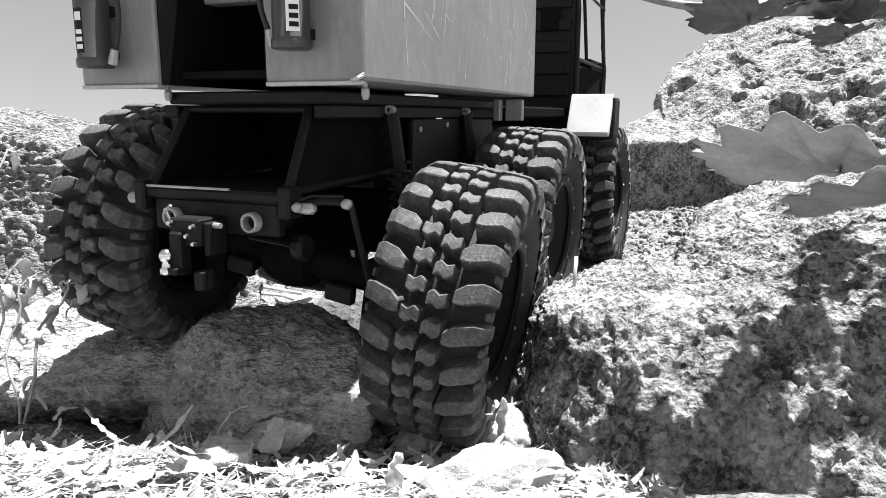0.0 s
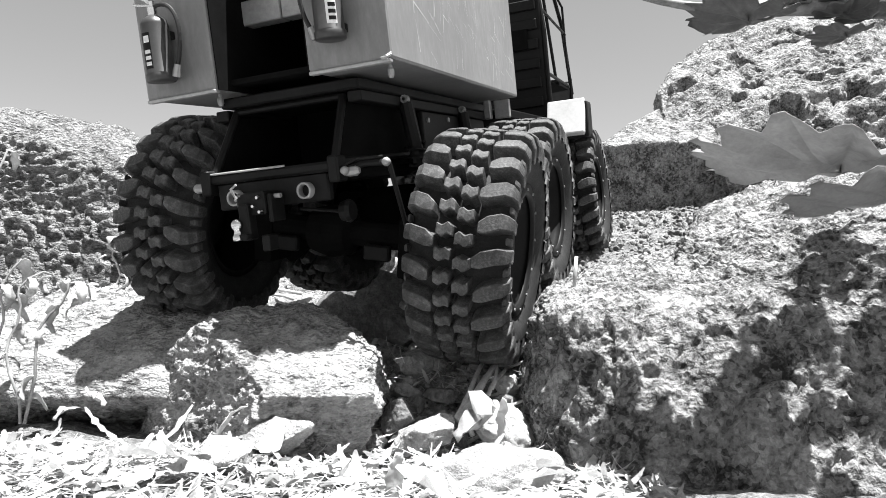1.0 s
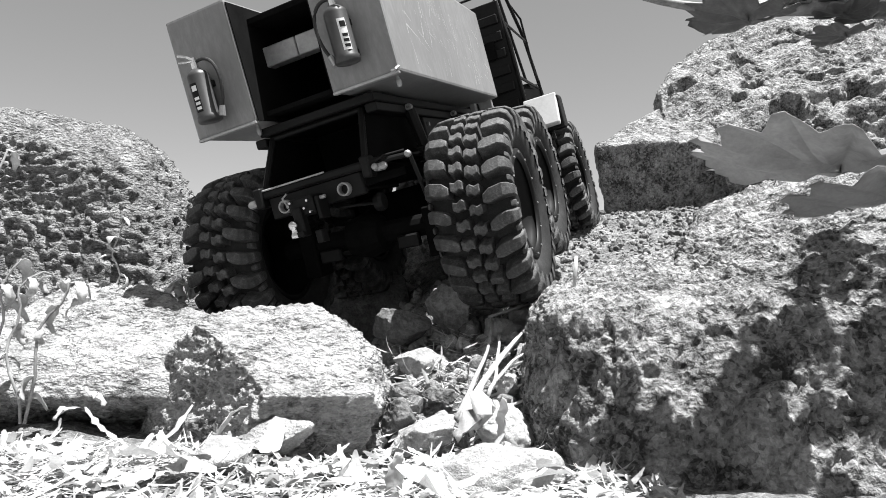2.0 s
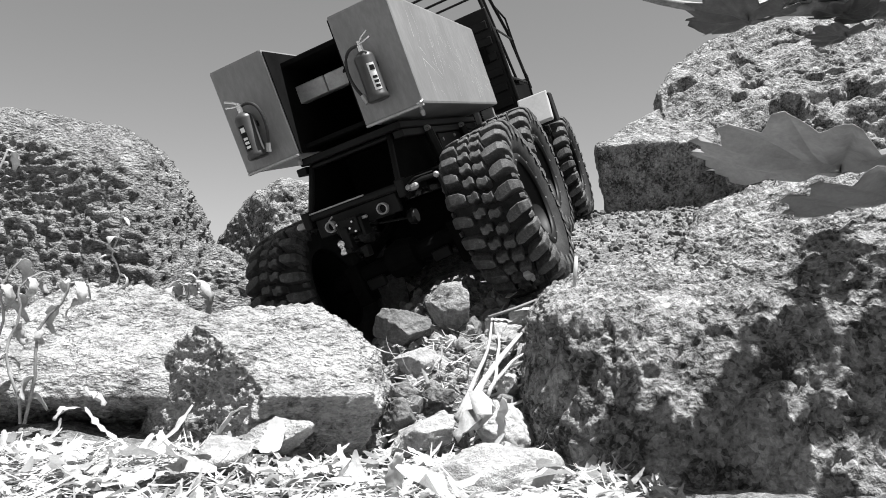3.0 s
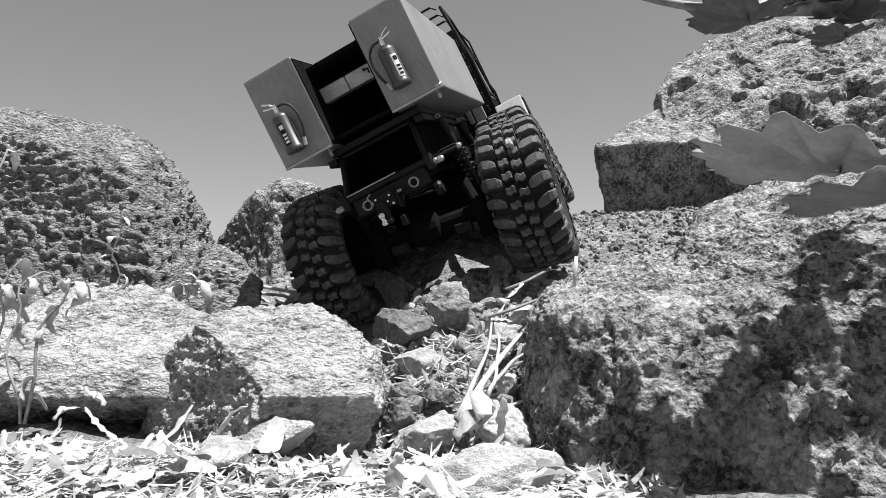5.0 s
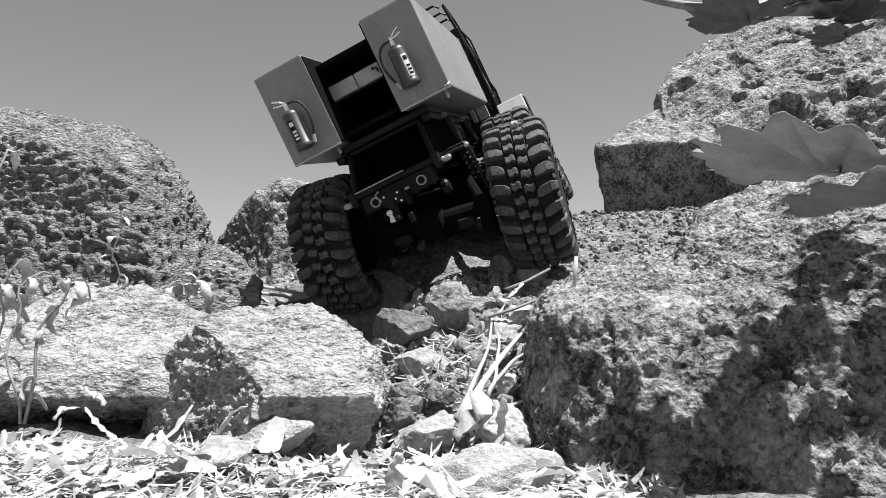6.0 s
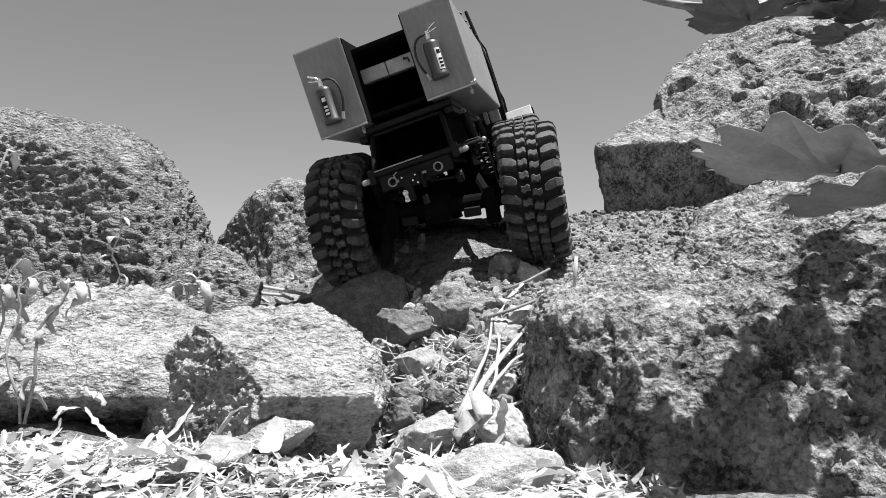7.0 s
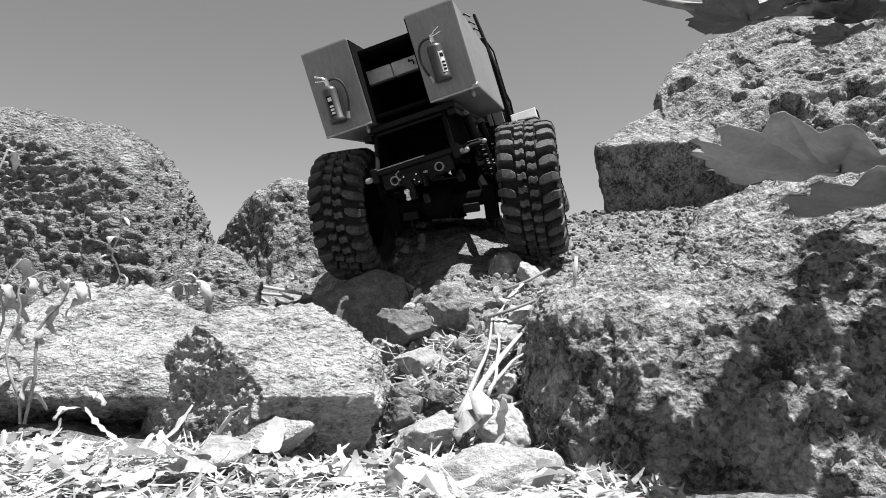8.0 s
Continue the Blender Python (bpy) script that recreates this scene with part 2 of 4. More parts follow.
def boulder(name, place, bodies, seed, material, label, level=6, edge=34, wander=0.006, crumb=(0.006, 0.001, 1.0), chips=8, layer=0.0, cracks=0.0, hollows=()):
    """A boulder: blunt-edged solids, each bounded by planes (normal and distance from its middle), merged, then chipped, hollowed and weathered."""
    bm = bmesh.new()
    bmesh.ops.create_icosphere(bm, subdivisions=level, radius=1.0)
    rays = np.array([v.co[:] for v in bm.verts])
    rays /= np.linalg.norm(rays, axis=1)[:, None]
    reach = np.zeros(len(rays))
    for planes in bodies:
        total = np.zeros(len(rays))
        for nx, ny, nz, d in planes:
            total += np.maximum(0.0, rays @ np.array((nx, ny, nz)) / d) ** edge
        reach = np.maximum(reach, total ** (-1.0 / edge))
    pts = rays * reach[:, None]
    size = float(np.mean(reach))
    chip = random.Random(seed * 13 + 1)
    for _ in range(chips):
        n = np.array((chip.gauss(0, 1), chip.gauss(-0.3, 1), chip.gauss(0.4, 0.8)))
        n /= np.linalg.norm(n)
        far = pts @ n
        over = far - far.max() * chip.uniform(0.95, 0.99)
        pts -= np.outer(np.maximum(over, 0) * 0.85, n)
    for n, keep in (((-0.70, 0.70, 0.1), 0.80), ((0.70, 0.70, 0.1), 0.78), ((-0.4, 0.9, 0.15), 0.88), ((0.4, 0.9, 0.15), 0.86), ((0, 0.80, 0.60), 0.86)):
        n = np.array(n) / np.linalg.norm(n)
        far = pts @ n
        pts -= np.outer(np.maximum(far - far.max() * keep, 0) * 0.9, n)
    off = Vector((seed * 7.31, seed * 3.17, seed * 5.73))
    for v, p in zip(bm.verts, pts):
        v.co = p
    bm.normal_update()
    cell, deep, flat = crumb
    dents = [(Vector(h[:3]) - Vector(place), h[3], h[4]) for h in hollows]
    for v in bm.verts:
        p = v.co
        h = wander * noise.fractal(p * (1.6 / size) + off, 0.9, 2.1, 4)
        w = Vector((p.x, p.y, p.z * flat))
        bend = noise.noise_vector(w * (0.35 / cell) + off) * cell * 0.8
        f1 = noise.voronoi((w + bend) / cell + off)[0]
        patch = 0.95 + 0.55 * noise.noise(p * (0.16 / cell) - off)
        h += deep * max(0.45, patch) * (0.4 - 1.0 * min(f1[0], 0.75) + 1.0 * noise.fractal((w + bend) * (0.9 / cell) + off, 0.75, 2.1, 3))
        if layer:
            h += layer * noise.noise(Vector((p.x * 12, p.y * 12, p.z * 240)) + off)
        if cracks:
            c = noise.voronoi(p * (2.1 / size) + noise.noise_vector(p * (5 / size) + off) * 0.22 + off)[0]
            h -= cracks * max(0.0, 1 - (c[1] - c[0]) / 0.035)
        for at, wide, sink in dents:
            q = (p.normalized() - at.normalized()).length * at.length + wide * 0.35 * noise.noise(p * 60 + off)
            if q < wide:
                h -= sink * min(1.0, (1 - q / wide) * 3)
        v.co = p + v.normal * h
    ob = link(name, bm, material, smooth=True)
    ob.location = place
    return tagged(ob, label, "rock")


def lerp_rows(rows, y):
    if y <= rows[0][0]:
        return rows[0][1]
    for (a, p), (b, q) in zip(rows, rows[1:]):
        if y < b:
            t = (y - a) / (b - a)
            return p + (q - p) * t
    return rows[-1][1]


RIGHT = ((0, 0.035), (0.2, 0.037), (0.31, 0.024), (0.34, 0.026), (0.385, 0.055), (0.413, 0.066), (0.52, 0.092), (0.577, 0.11), (0.657, 0.128), (0.8, 0.182), (0.9, 0.200), (1.0, 0.212), (1.3, 0.18), (2.5, 0.0), (6, -0.3))
LEFT = ((0, 0.035), (0.2, 0.037), (0.33, 0.030), (0.46, 0.030), (0.585, 0.030), (0.63, 0.042), (0.70, 0.065), (0.8, 0.112), (0.95, 0.148), (1.05, 0.16), (1.3, 0.12), (2.5, 0.0), (6, -0.3))


def ground_z(x, y):
    t = min(1, max(0, (x + 0.11 + 0.06 * min(1, max(0, (y - 0.66) / 0.14))) / 0.13))
    t = t * t * (3 - 2 * t)
    z = lerp_rows(LEFT, y) * (1 - t) + lerp_rows(RIGHT, y) * t
    z += 0.022 * min(1, max(0, (x - 0.12) / 0.2)) * min(1, max(0, (y - 0.3) / 0.3)) * max(0, 1 - y / 2.5)
    near = max(0, 1 - abs(y - 0.5) / 3) if abs(x) < 3 else 0
    return z + near * (0.006 * noise.fractal(Vector((x * 18, y * 18, 0.3)), 1, 2, 3) + 0.0025 * noise.noise(Vector((x * 90, y * 90, 1.7))))


def spread(lo, hi, step, far, grow=1.35):
    core = list(np.arange(lo, hi + step / 2, step))
    left, right, s = [], [], step
    a, b = lo, hi
    while b < far:
        s *= grow
        a, b = a - s, b + s
        left.append(a)
        right.append(b)
    return left[::-1] + core + right


def make_ground():
    xs, ys = spread(-0.45, 0.50, 0.005, 900), spread(0.10, 1.15, 0.005, 900)
    verts = [(x, y, ground_z(x, y)) for y in ys for x in xs]
    w = len(xs)
    faces = [(j * w + i, j * w + i + 1, (j + 1) * w + i + 1, (j + 1) * w + i) for j in range(len(ys) - 1) for i in range(w - 1)]
    me = bpy.data.meshes.new("ground")
    me.from_pydata(verts, [], faces)
    me.materials.append(M_SOIL)
    me.shade_smooth()
    tagged(new("ground", me), "dry gritty earth slope strewn with rubble and litter", "ground", kind="structure")


make_ground()

HOLLOWS = ((0.452, 0.895, 0.349, 0.028, 0.045), (0.435, 0.953, 0.399, 0.013, 0.022), (0.516, 0.944, 0.412, 0.012, 0.022), (0.541, 0.938, 0.412, 0.012, 0.02), (0.501, 0.897, 0.363, 0.026, 0.014), (0.543, 0.891, 0.368, 0.018, 0.018), (0.444, 1.012, 0.458, 0.016, 0.018), (0.341, 0.979, 0.401, 0.012, 0.02), (0.406, 0.933, 0.373, 0.009, 0.016), (0.352, 0.892, 0.244, 0.02, 0.02))
boulder("boulder", (-0.0837, 0.3422, 0.0662), (
        ((-0.909, -0.344, 0.238, 0.0495), (-0.722, -0.231, 0.652, 0.0406), (-0.332, -0.081, 0.94, 0.0318), (0.144, 0.032, 0.989, 0.0346), (0.592, 0.11, 0.799, 0.0388), (0.731, 0.123, 0.671, 0.0419), (0.978, 0.103, 0.18, 0.0526), (0.898, 0.011, -0.439, 0.0565), (0.039, -0.333, 0.942, 0.0147), (0.067, -0.504, 0.861, 0.0158), (0.124, -0.922, -0.366, 0.0444), (-0.676, -0.716, 0.174, 0.0236), (0.805, -0.077, 0.589, 0.0398), (0, 0.989, 0.148, 0.0593), (0, 0, -1, 0.05)),),
        3, M_PALE, "pale rounded sandstone boulder with flat worn facets", level=7, wander=0.004, crumb=(0.0046, 0.0016, 1.8), chips=10, layer=0.0005)
boulder("boulder", (-0.219, 0.428, 0.0714), (
        ((-0.745, -0.48, 0.464, 0.0557), (-0.518, -0.306, 0.799, 0.0404), (-0.408, -0.234, 0.883, 0.036), (-0.228, -0.137, 0.964, 0.036), (0.113, 0.026, 0.993, 0.0421), (0.507, 0.195, 0.84, 0.0514), (0.471, 0.182, 0.863, 0.0498), (0.927, 0.313, 0.208, 0.0749), (-0, -0.382, 0.924, 0.0193), (0.013, -0.812, 0.583, 0.0459), (-0.009, -0.438, -0.899, 0.0512), (0, 0.989, 0.148, 0.0593), (0, 0, -1, 0.05)),),
        8, M_PALE, "pale layered sandstone boulder among dry weeds", level=7, wander=0.005, crumb=(0.0054, 0.0017, 2.2), chips=12, layer=0.0012)
boulder("boulder", (-0.4446, 0.7953, 0.1954), (
        ((-0.693, -0.655, 0.301, 0.1846), (-0.265, -0.416, 0.87, 0.1303), (0.118, -0.197, 0.973, 0.1165), (0.216, -0.14, 0.966, 0.1152), (0.636, 0.098, 0.765, 0.1322), (0.577, 0.063, 0.814, 0.1289), (0.917, 0.284, 0.279, 0.1556), (0.825, 0.224, 0.519, 0.1392), (0.951, 0.307, -0.023, 0.1808), (0.025, -0.968, 0.251, 0.1057), (0.901, -0.225, 0.371, 0.152), (0.21, -0.373, 0.904, 0.1005), (0, 0.989, 0.148, 0.1187), (0, 0, -1, 0.14)),),
        14, M_PIT, "large grey boulder with a coarse pitted face", level=7, wander=0.008, crumb=(0.0085, 0.0062, 2.0), chips=5)
boulder("boulder", (-0.2032, 0.6656, 0.1146), (
        ((-0.92, -0.332, 0.207, 0.0313), (-0.64, -0.263, 0.722, 0.0343), (0.46, 0.083, 0.884, 0.0255), (0.768, 0.189, 0.612, 0.0216), (0.966, 0.253, 0.05, 0.0271), (0.058, -0.912, 0.405, 0.0243), (0, 0.989, 0.148, 0.0396), (0, 0, -1, 0.05)),),
        21, M_PIT, "small coarse grey rock leaning on a boulder", level=6, wander=0.004, crumb=(0.0070, 0.0020, 1.3), chips=8)
boulder("boulder", (-0.2102, 0.8768, 0.1764), (
        ((-0.876, -0.314, 0.366, 0.0635), (-0.782, -0.298, 0.547, 0.0555), (-0.494, -0.258, 0.831, 0.0588), (0.225, -0.114, 0.968, 0.0733), (0.928, 0.11, 0.356, 0.0717), (0.976, 0.142, 0.163, 0.0681), (-0.634, -0.754, 0.169, 0.0377), (0.374, -0.887, 0.273, 0.0538), (0, 0.989, 0.148, 0.0692), (0, 0, -1, 0.1)),),
        27, M_ROCK, "angular grey boulder with a dark flat side", level=6, wander=0.005, crumb=(0.0090, 0.0024, 1.0), chips=8, edge=40)
boulder("boulder", (-0.0778, 0.6679, 0.0822), (
        ((-0.887, -0.156, 0.434, 0.0432), (-0.687, -0.117, 0.717, 0.0375), (-0.348, -0.071, 0.935, 0.0369), (0.297, -0.012, 0.955, 0.0481), (0.945, 0.043, 0.325, 0.0504), (0.998, 0.042, 0.04, 0.05), (-0.052, -0.887, 0.46, 0.037), (0, 0.989, 0.148, 0.0593), (0, 0, -1, 0.06)),),
        33, M_DARKROCK, "smooth dark boulder under the truck's wheel", level=6, wander=0.003, crumb=(0.0060, 0.0003, 1.0), chips=6)
boulder("boulder", (0.1775, 0.4038, 0.0601), (
        ((-0.992, 0.125, 0.022, 0.1265), (-0.884, 0.123, 0.452, 0.1252), (-0.224, 0.018, 0.974, 0.0714), (-0.114, -0.02, 0.993, 0.0679), (-0.934, -0.356, 0.04, 0.1455), (-0.066, -0.235, 0.97, 0.0596), (-0.048, -0.861, 0.506, 0.1094), (-0.523, -0.779, 0.346, 0.1434), (0.995, 0, 0.1, 0.186), (0, 0.989, 0.148, 0.1582), (0, 0, -1, 0.12)),
        ((-0.884, 0.274, 0.378, 0.0615), (-0.915, 0.289, 0.282, 0.0567), (-0.879, 0.268, 0.394, 0.0637), (-0.398, 0.024, 0.917, 0.0975), (-0.048, -0.159, 0.986, 0.1118), (0.111, -0.247, 0.963, 0.1186), (0.61, -0.593, 0.525, 0.152), (-0.284, -0.366, 0.886, 0.0669), (-0, -0.881, 0.473, 0.1002), (0.304, -0.805, 0.509, 0.1164), (0, 0.989, 0.148, 0.1582), (0, 0, -1, 0.12)),),
        39, M_ROCK, "large pale granite boulder with a shelf and a dark steep side", level=8, wander=0.009, crumb=(0.0052, 0.0028, 1.0), chips=4, edge=40, cracks=0.003)
boulder("boulder", (0.2748, 0.9406, 0.2671), (
        ((-0.949, 0.248, -0.197, 0.06), (-0.965, 0.239, -0.106, 0.0584), (-0.51, -0.076, 0.857, 0.068), (-0.112, -0.24, 0.964, 0.0954), (0.929, -0.37, 0.015, 0.0904), (0.007, -0.956, -0.294, 0.0419), (-0.06, -0.579, 0.813, 0.0582), (0, 0.989, 0.148, 0.0791), (0, 0, -1, 0.07)),),
        52, M_ROCK, "square-edged dark rock block beneath a larger boulder", level=6, wander=0.006, crumb=(0.0090, 0.0010, 1.0), chips=6, edge=50)
boulder("boulder", (0.5206, 1.025, 0.3504), (
        ((-0.552, 0.296, -0.78, 0.1794), (-0.919, 0.32, -0.231, 0.2077), (-0.959, 0.281, 0.035, 0.2027), (-0.942, 0.222, 0.252, 0.1994), (-0.873, 0.141, 0.467, 0.1933), (-0.567, -0.092, 0.818, 0.1843), (-0.26, -0.258, 0.93, 0.1672), (-0.06, -0.353, 0.934, 0.1595), (0.178, -0.483, 0.857, 0.1878), (0.661, -0.707, 0.252, 0.3174), (-0.687, -0.705, -0.176, 0.2287), (-0.18, -0.677, 0.713, 0.0992), (-0, -0.983, 0.182, 0.146), (-0.314, -0.795, 0.519, 0.139), (0, 0.989, 0.148, 0.1978), (0, 0, -1, 0.2)),),
        46, M_ROCK, "very large cracked granite boulder with hollows", level=7, wander=0.022, crumb=(0.0100, 0.0036, 1.3), chips=14, edge=40, cracks=0.010,
        hollows=HOLLOWS)


def stone(place, radii, turn, seed, label, material=None):
    r = random.Random(seed)
    cuts = [(r.gauss(0, 1), r.gauss(0, 1), r.gauss(0.1, 1), r.uniform(0.55, 0.85)) for _ in range(16)]
    ob = link("stone", rock_mesh("stone", radii, cuts, seed, 5, rough=0.10, grit=0.03, keep=0.03), material or M_STONE, smooth=True)
    ob.matrix_world = pose(*place, *turn)
    return tagged(ob, label, "stone", "loose stones on the track")


STONES = (
    ((0.0052, 0.4615, 0.0952), (0.0185, 0.0185, 0.0203), (0, 11, -3), 101, "pale upright angular stone on rubble"),
    ((-0.0272, 0.4424, 0.0804), (0.0203, 0.0127, 0.0127), (8, -12, 4), 102, "dark angular stone beside a boulder", M_DARKROCK),
    ((0.0361, 0.4426, 0.0775), (0.0156, 0.0152, 0.0152), (-1, 8, -22), 103, "pale angular stone on rubble"),
    ((0.0176, 0.4528, 0.0763), (0.0112, 0.0112, 0.0129), (-3, -9, -2), 104, "dark-sided small stone on rubble", M_DARKROCK),
    ((-0.0117, 0.4037, 0.0611), (0.0184, 0.0123, 0.0123), (7, -5, -1), 105, "pale flat stone on rubble"),
    ((0.0148, 0.3991, 0.0552), (0.0102, 0.0102, 0.0106), (-5, 6, -10), 106, "pale small stone on rubble"),
    ((-0.0207, 0.3743, 0.0511), (0.0103, 0.0053, 0.0053), (-8, 11, -12), 107, "small pale stone on rubble"),
    ((-0.0215, 0.3398, 0.0435), (0.0116, 0.0084, 0.0084), (5, -4, -14), 108, "dark stone half buried in litter", M_DARKROCK),
    ((-0.0075, 0.3252, 0.0365), (0.0175, 0.0086, 0.0086), (4, -7, 23), 109, "pale flat stone half buried in litter"),
    ((0.0275, 0.3402, 0.0376), (0.0167, 0.0154, 0.0154), (-6, -8, 14), 110, "tilted dark-edged stone in litter"),
    ((0.0134, 0.2553, 0.0329), (0.0300, 0.0158, 0.0158), (6, -8, -17), 111, "pale rounded stone in dry litter"),
    ((-0.0712, 0.2998, 0.0414), (0.0158, 0.0096, 0.0096), (-8, -12, -12), 112, "small pale stone against the boulder"),
    ((-0.0828, 0.2669, 0.0388), (0.0146, 0.0116, 0.0116), (-2, -7, -15), 113, "pale rounded stone in dry straw"),
    ((0.0539, 0.4720, 0.0874), (0.0153, 0.0117, 0.0117), (1, -2, -13), 114, "pale stone beside the boulder"),
    ((-0.0377, 0.3642, 0.0524), (0.0055, 0.0055, 0.0055), (-2, -7, 19), 115, "small stone at a boulder foot"),
    ((-0.0026, 0.3644, 0.0495), (0.0083, 0.0055, 0.0055), (-2, 0, -6), 116, "small angular stone on rubble", M_DARKROCK),
    ((0.0349, 0.3741, 0.0541), (0.0078, 0.0078, 0.0085), (-8, -1, 1), 117, "small pale stone on rubble"),
    ((0.058, 0.62, 0.125), (0.026, 0.02, 0.022), (0, 0, 30), 132, "blocky pale stone under the truck"),
    ((0.074, 0.60, 0.118), (0.016, 0.014, 0.014), (0, 0, 0), 133, "dark stone beside the track"),
    ((-0.165, 0.76, 0.098), (0.020, 0.014, 0.010), (0, 0, 0), 134, "small pale stone at a boulder's foot"),
)
for args in STONES:
    stone(*args)


def rubble(name, count, xr, yr, sizes, seed, material, label, lift=0.3):
    """Loose small stones strewn on the ground, each a little cut polyhedron."""
    r = random.Random(seed)
    verts, faces = [], []
    for _ in range(count):
        x, y = r.uniform(*xr), r.uniform(*yr)
        s = sizes[0] * (sizes[1] / sizes[0]) ** (r.random() ** 1.8)
        m = pose(x, y, ground_z(x, y) + s * lift, r.uniform(0, 360), r.uniform(0, 360), r.uniform(0, 360))
        bm = bmesh.new()
        bmesh.ops.create_icosphere(bm, subdivisions=1 if s < 0.004 else 2, radius=s)
        cuts = [(Vector((r.uniform(-1, 1), r.uniform(-1, 1), r.uniform(-1, 1))).normalized(), s * r.uniform(0.42, 0.75)) for _ in range(9)]
        base = len(verts)
        for v in bm.verts:
            p = v.co.copy()
            for n, d in cuts:
                o = p.dot(n) - d
                if o > 0:
                    p -= n * o
            verts.append(m @ p)
        faces += [tuple(base + v.index for v in f.verts) for f in bm.faces]
        bm.free()
    me = bpy.data.meshes.new(name)
    me.from_pydata(verts, [], faces)
    me.materials.append(material)
    tagged(new(name, me), label, "gravel", kind="stuff")


rubble("rubble", 1500, (-0.05, 0.09), (0.32, 0.62), (0.0014, 0.0075), 5, M_STONE, "loose angular rubble on the track between boulders")
rubble("gravel", 2600, (0.06, 0.34), (0.55, 0.95), (0.0012, 0.0050), 6, M_GRAVEL, "grey gravel slope behind the boulder")
rubble("gravel", 500, (-0.32, -0.02), (0.42, 0.85), (0.002, 0.009), 7, M_STONE, "gravel among boulders")


# ---- dry litter and plants ----
def leaf_strip(length, width, curl, cup, r, n=6):
    """Points of a narrow dry leaf, base at the origin along +y: rows of left, middle, right."""
    rows, y, z, a = [], 0.0, 0.0, 0.0
    for k in range(n + 1):
        t = k / n
        w = width * 0.5 * (0.35 + 0.65 * math.sin(math.pi * min(1, 0.08 + t * 0.92)) ** 0.8)
        tw = cup * math.sin(math.pi * t)
        wl, wr, j = w * r.uniform(0.6, 1.15), w * r.uniform(0.6, 1.15), 0.22 * width * math.sin(math.pi * t)
        rows.append((Vector((-wl, y + j * r.uniform(-1, 1), z + w * tw + j * r.uniform(-1, 1))), Vector((j * r.uniform(-0.5, 0.5), y, z)),
                     Vector((wr, y + j * r.uniform(-1, 1), z + w * tw * 0.8 + j * r.uniform(-1, 1)))))
        a += curl / n * (0.6 + 0.8 * r.random())
        y += length / n * math.cos(a)
        z += length / n * math.sin(a)
    return rows


def add_strip(verts, faces, rows, m):
    base = len(verts)
    for row in rows:
        verts += [m @ p for p in row]
    for k in range(len(rows) - 1):
        a = base + 3 * k
        faces += [(a, a + 1, a + 4, a + 3), (a + 1, a + 2, a + 5, a + 4)]


def litter(name, count, area, lengths, seed, material, label, wide=(0.12, 0.4), curl=1.6, lift=0.002, lean=35):
    r = random.Random(seed)
    verts, faces = [], []
    for _ in range(count):
        x, y = r.uniform(*area[0]), r.uniform(*area[1])
        ln = r.uniform(*lengths)
        m = pose(x, y, ground_z(x, y) + lift + 0.004 * r.random(), r.gauss(0, lean), r.gauss(0, lean), r.uniform(0, 360))
        add_strip(verts, faces, leaf_strip(ln, ln * r.uniform(*wide), r.uniform(-curl, curl), r.uniform(-0.9, 0.9), r), m)
    me = bpy.data.meshes.new(name)
    me.from_pydata(verts, [], faces)
    me.materials.append(material)
    me.shade_smooth()
    tagged(new(name, me), label, "litter", kind="stuff")


litter("dry_leaf_litter", 4200, ((-0.24, 0.075), (0.13, 0.32)), (0.003, 0.013), 11, M_STRAW, "bleached dry leaves and flakes covering the ground", wide=(0.08, 0.34), curl=0.8, lift=0.001, lean=13)
litter("dry_leaf_litter", 420, ((-0.26, 0.045), (0.265, 0.335)), (0.005, 0.013), 12, M_DRYLEAF, "crumpled dry leaves along the boulders' feet", wide=(0.15, 0.45), curl=0.9, lean=16)
litter("dry_leaf_litter", 150, ((-0.20, 0.05), (0.17, 0.285)), (0.009, 0.020), 16, M_DRYLEAF, "broad pale dry leaves lying flat in the litter", wide=(0.28, 0.6), curl=0.7, lift=0.004, lean=10)
litter("straw_litter", 900, ((-0.22, 0.056), (0.14, 0.31)), (0.006, 0.024), 13, M_STRAW, "thin broken straw stalks on the ground", wide=(0.025, 0.05), curl=0.4, lean=8)
litter("straw_litter", 420, ((-0.03, 0.075), (0.32, 0.50)), (0.006, 0.020), 14, M_STRAW, "thin straw among the rubble", wide=(0.04, 0.12), curl=0.7, lean=18)
litter("dry_leaf_litter", 90, ((-0.28, -0.10), (0.60, 0.80)), (0.008, 0.02), 15, M_STRAW, "scattered dry leaves between boulders", lean=15)


def dry_leaf(place, turn, length, width, curl, cup, seed, label, material=None):
    r = random.Random(seed)
    verts, faces = [], []
    add_strip(verts, faces, leaf_strip(length, width, curl, cup, r, 10), Matrix())
    me = bpy.data.meshes.new("dry_leaf")
    me.from_pydata(verts, [], faces)
    me.materials.append(material or M_STRAW)
    me.shade_smooth()
    ob = new("dry_leaf", me)
    so = ob.modifiers.new("thick", "SOLIDIFY")
    so.thickness = 0.0003
    ob.matrix_world = pose(*place, *turn)
    return tagged(ob, label, "leaf", "fallen dry leaves")


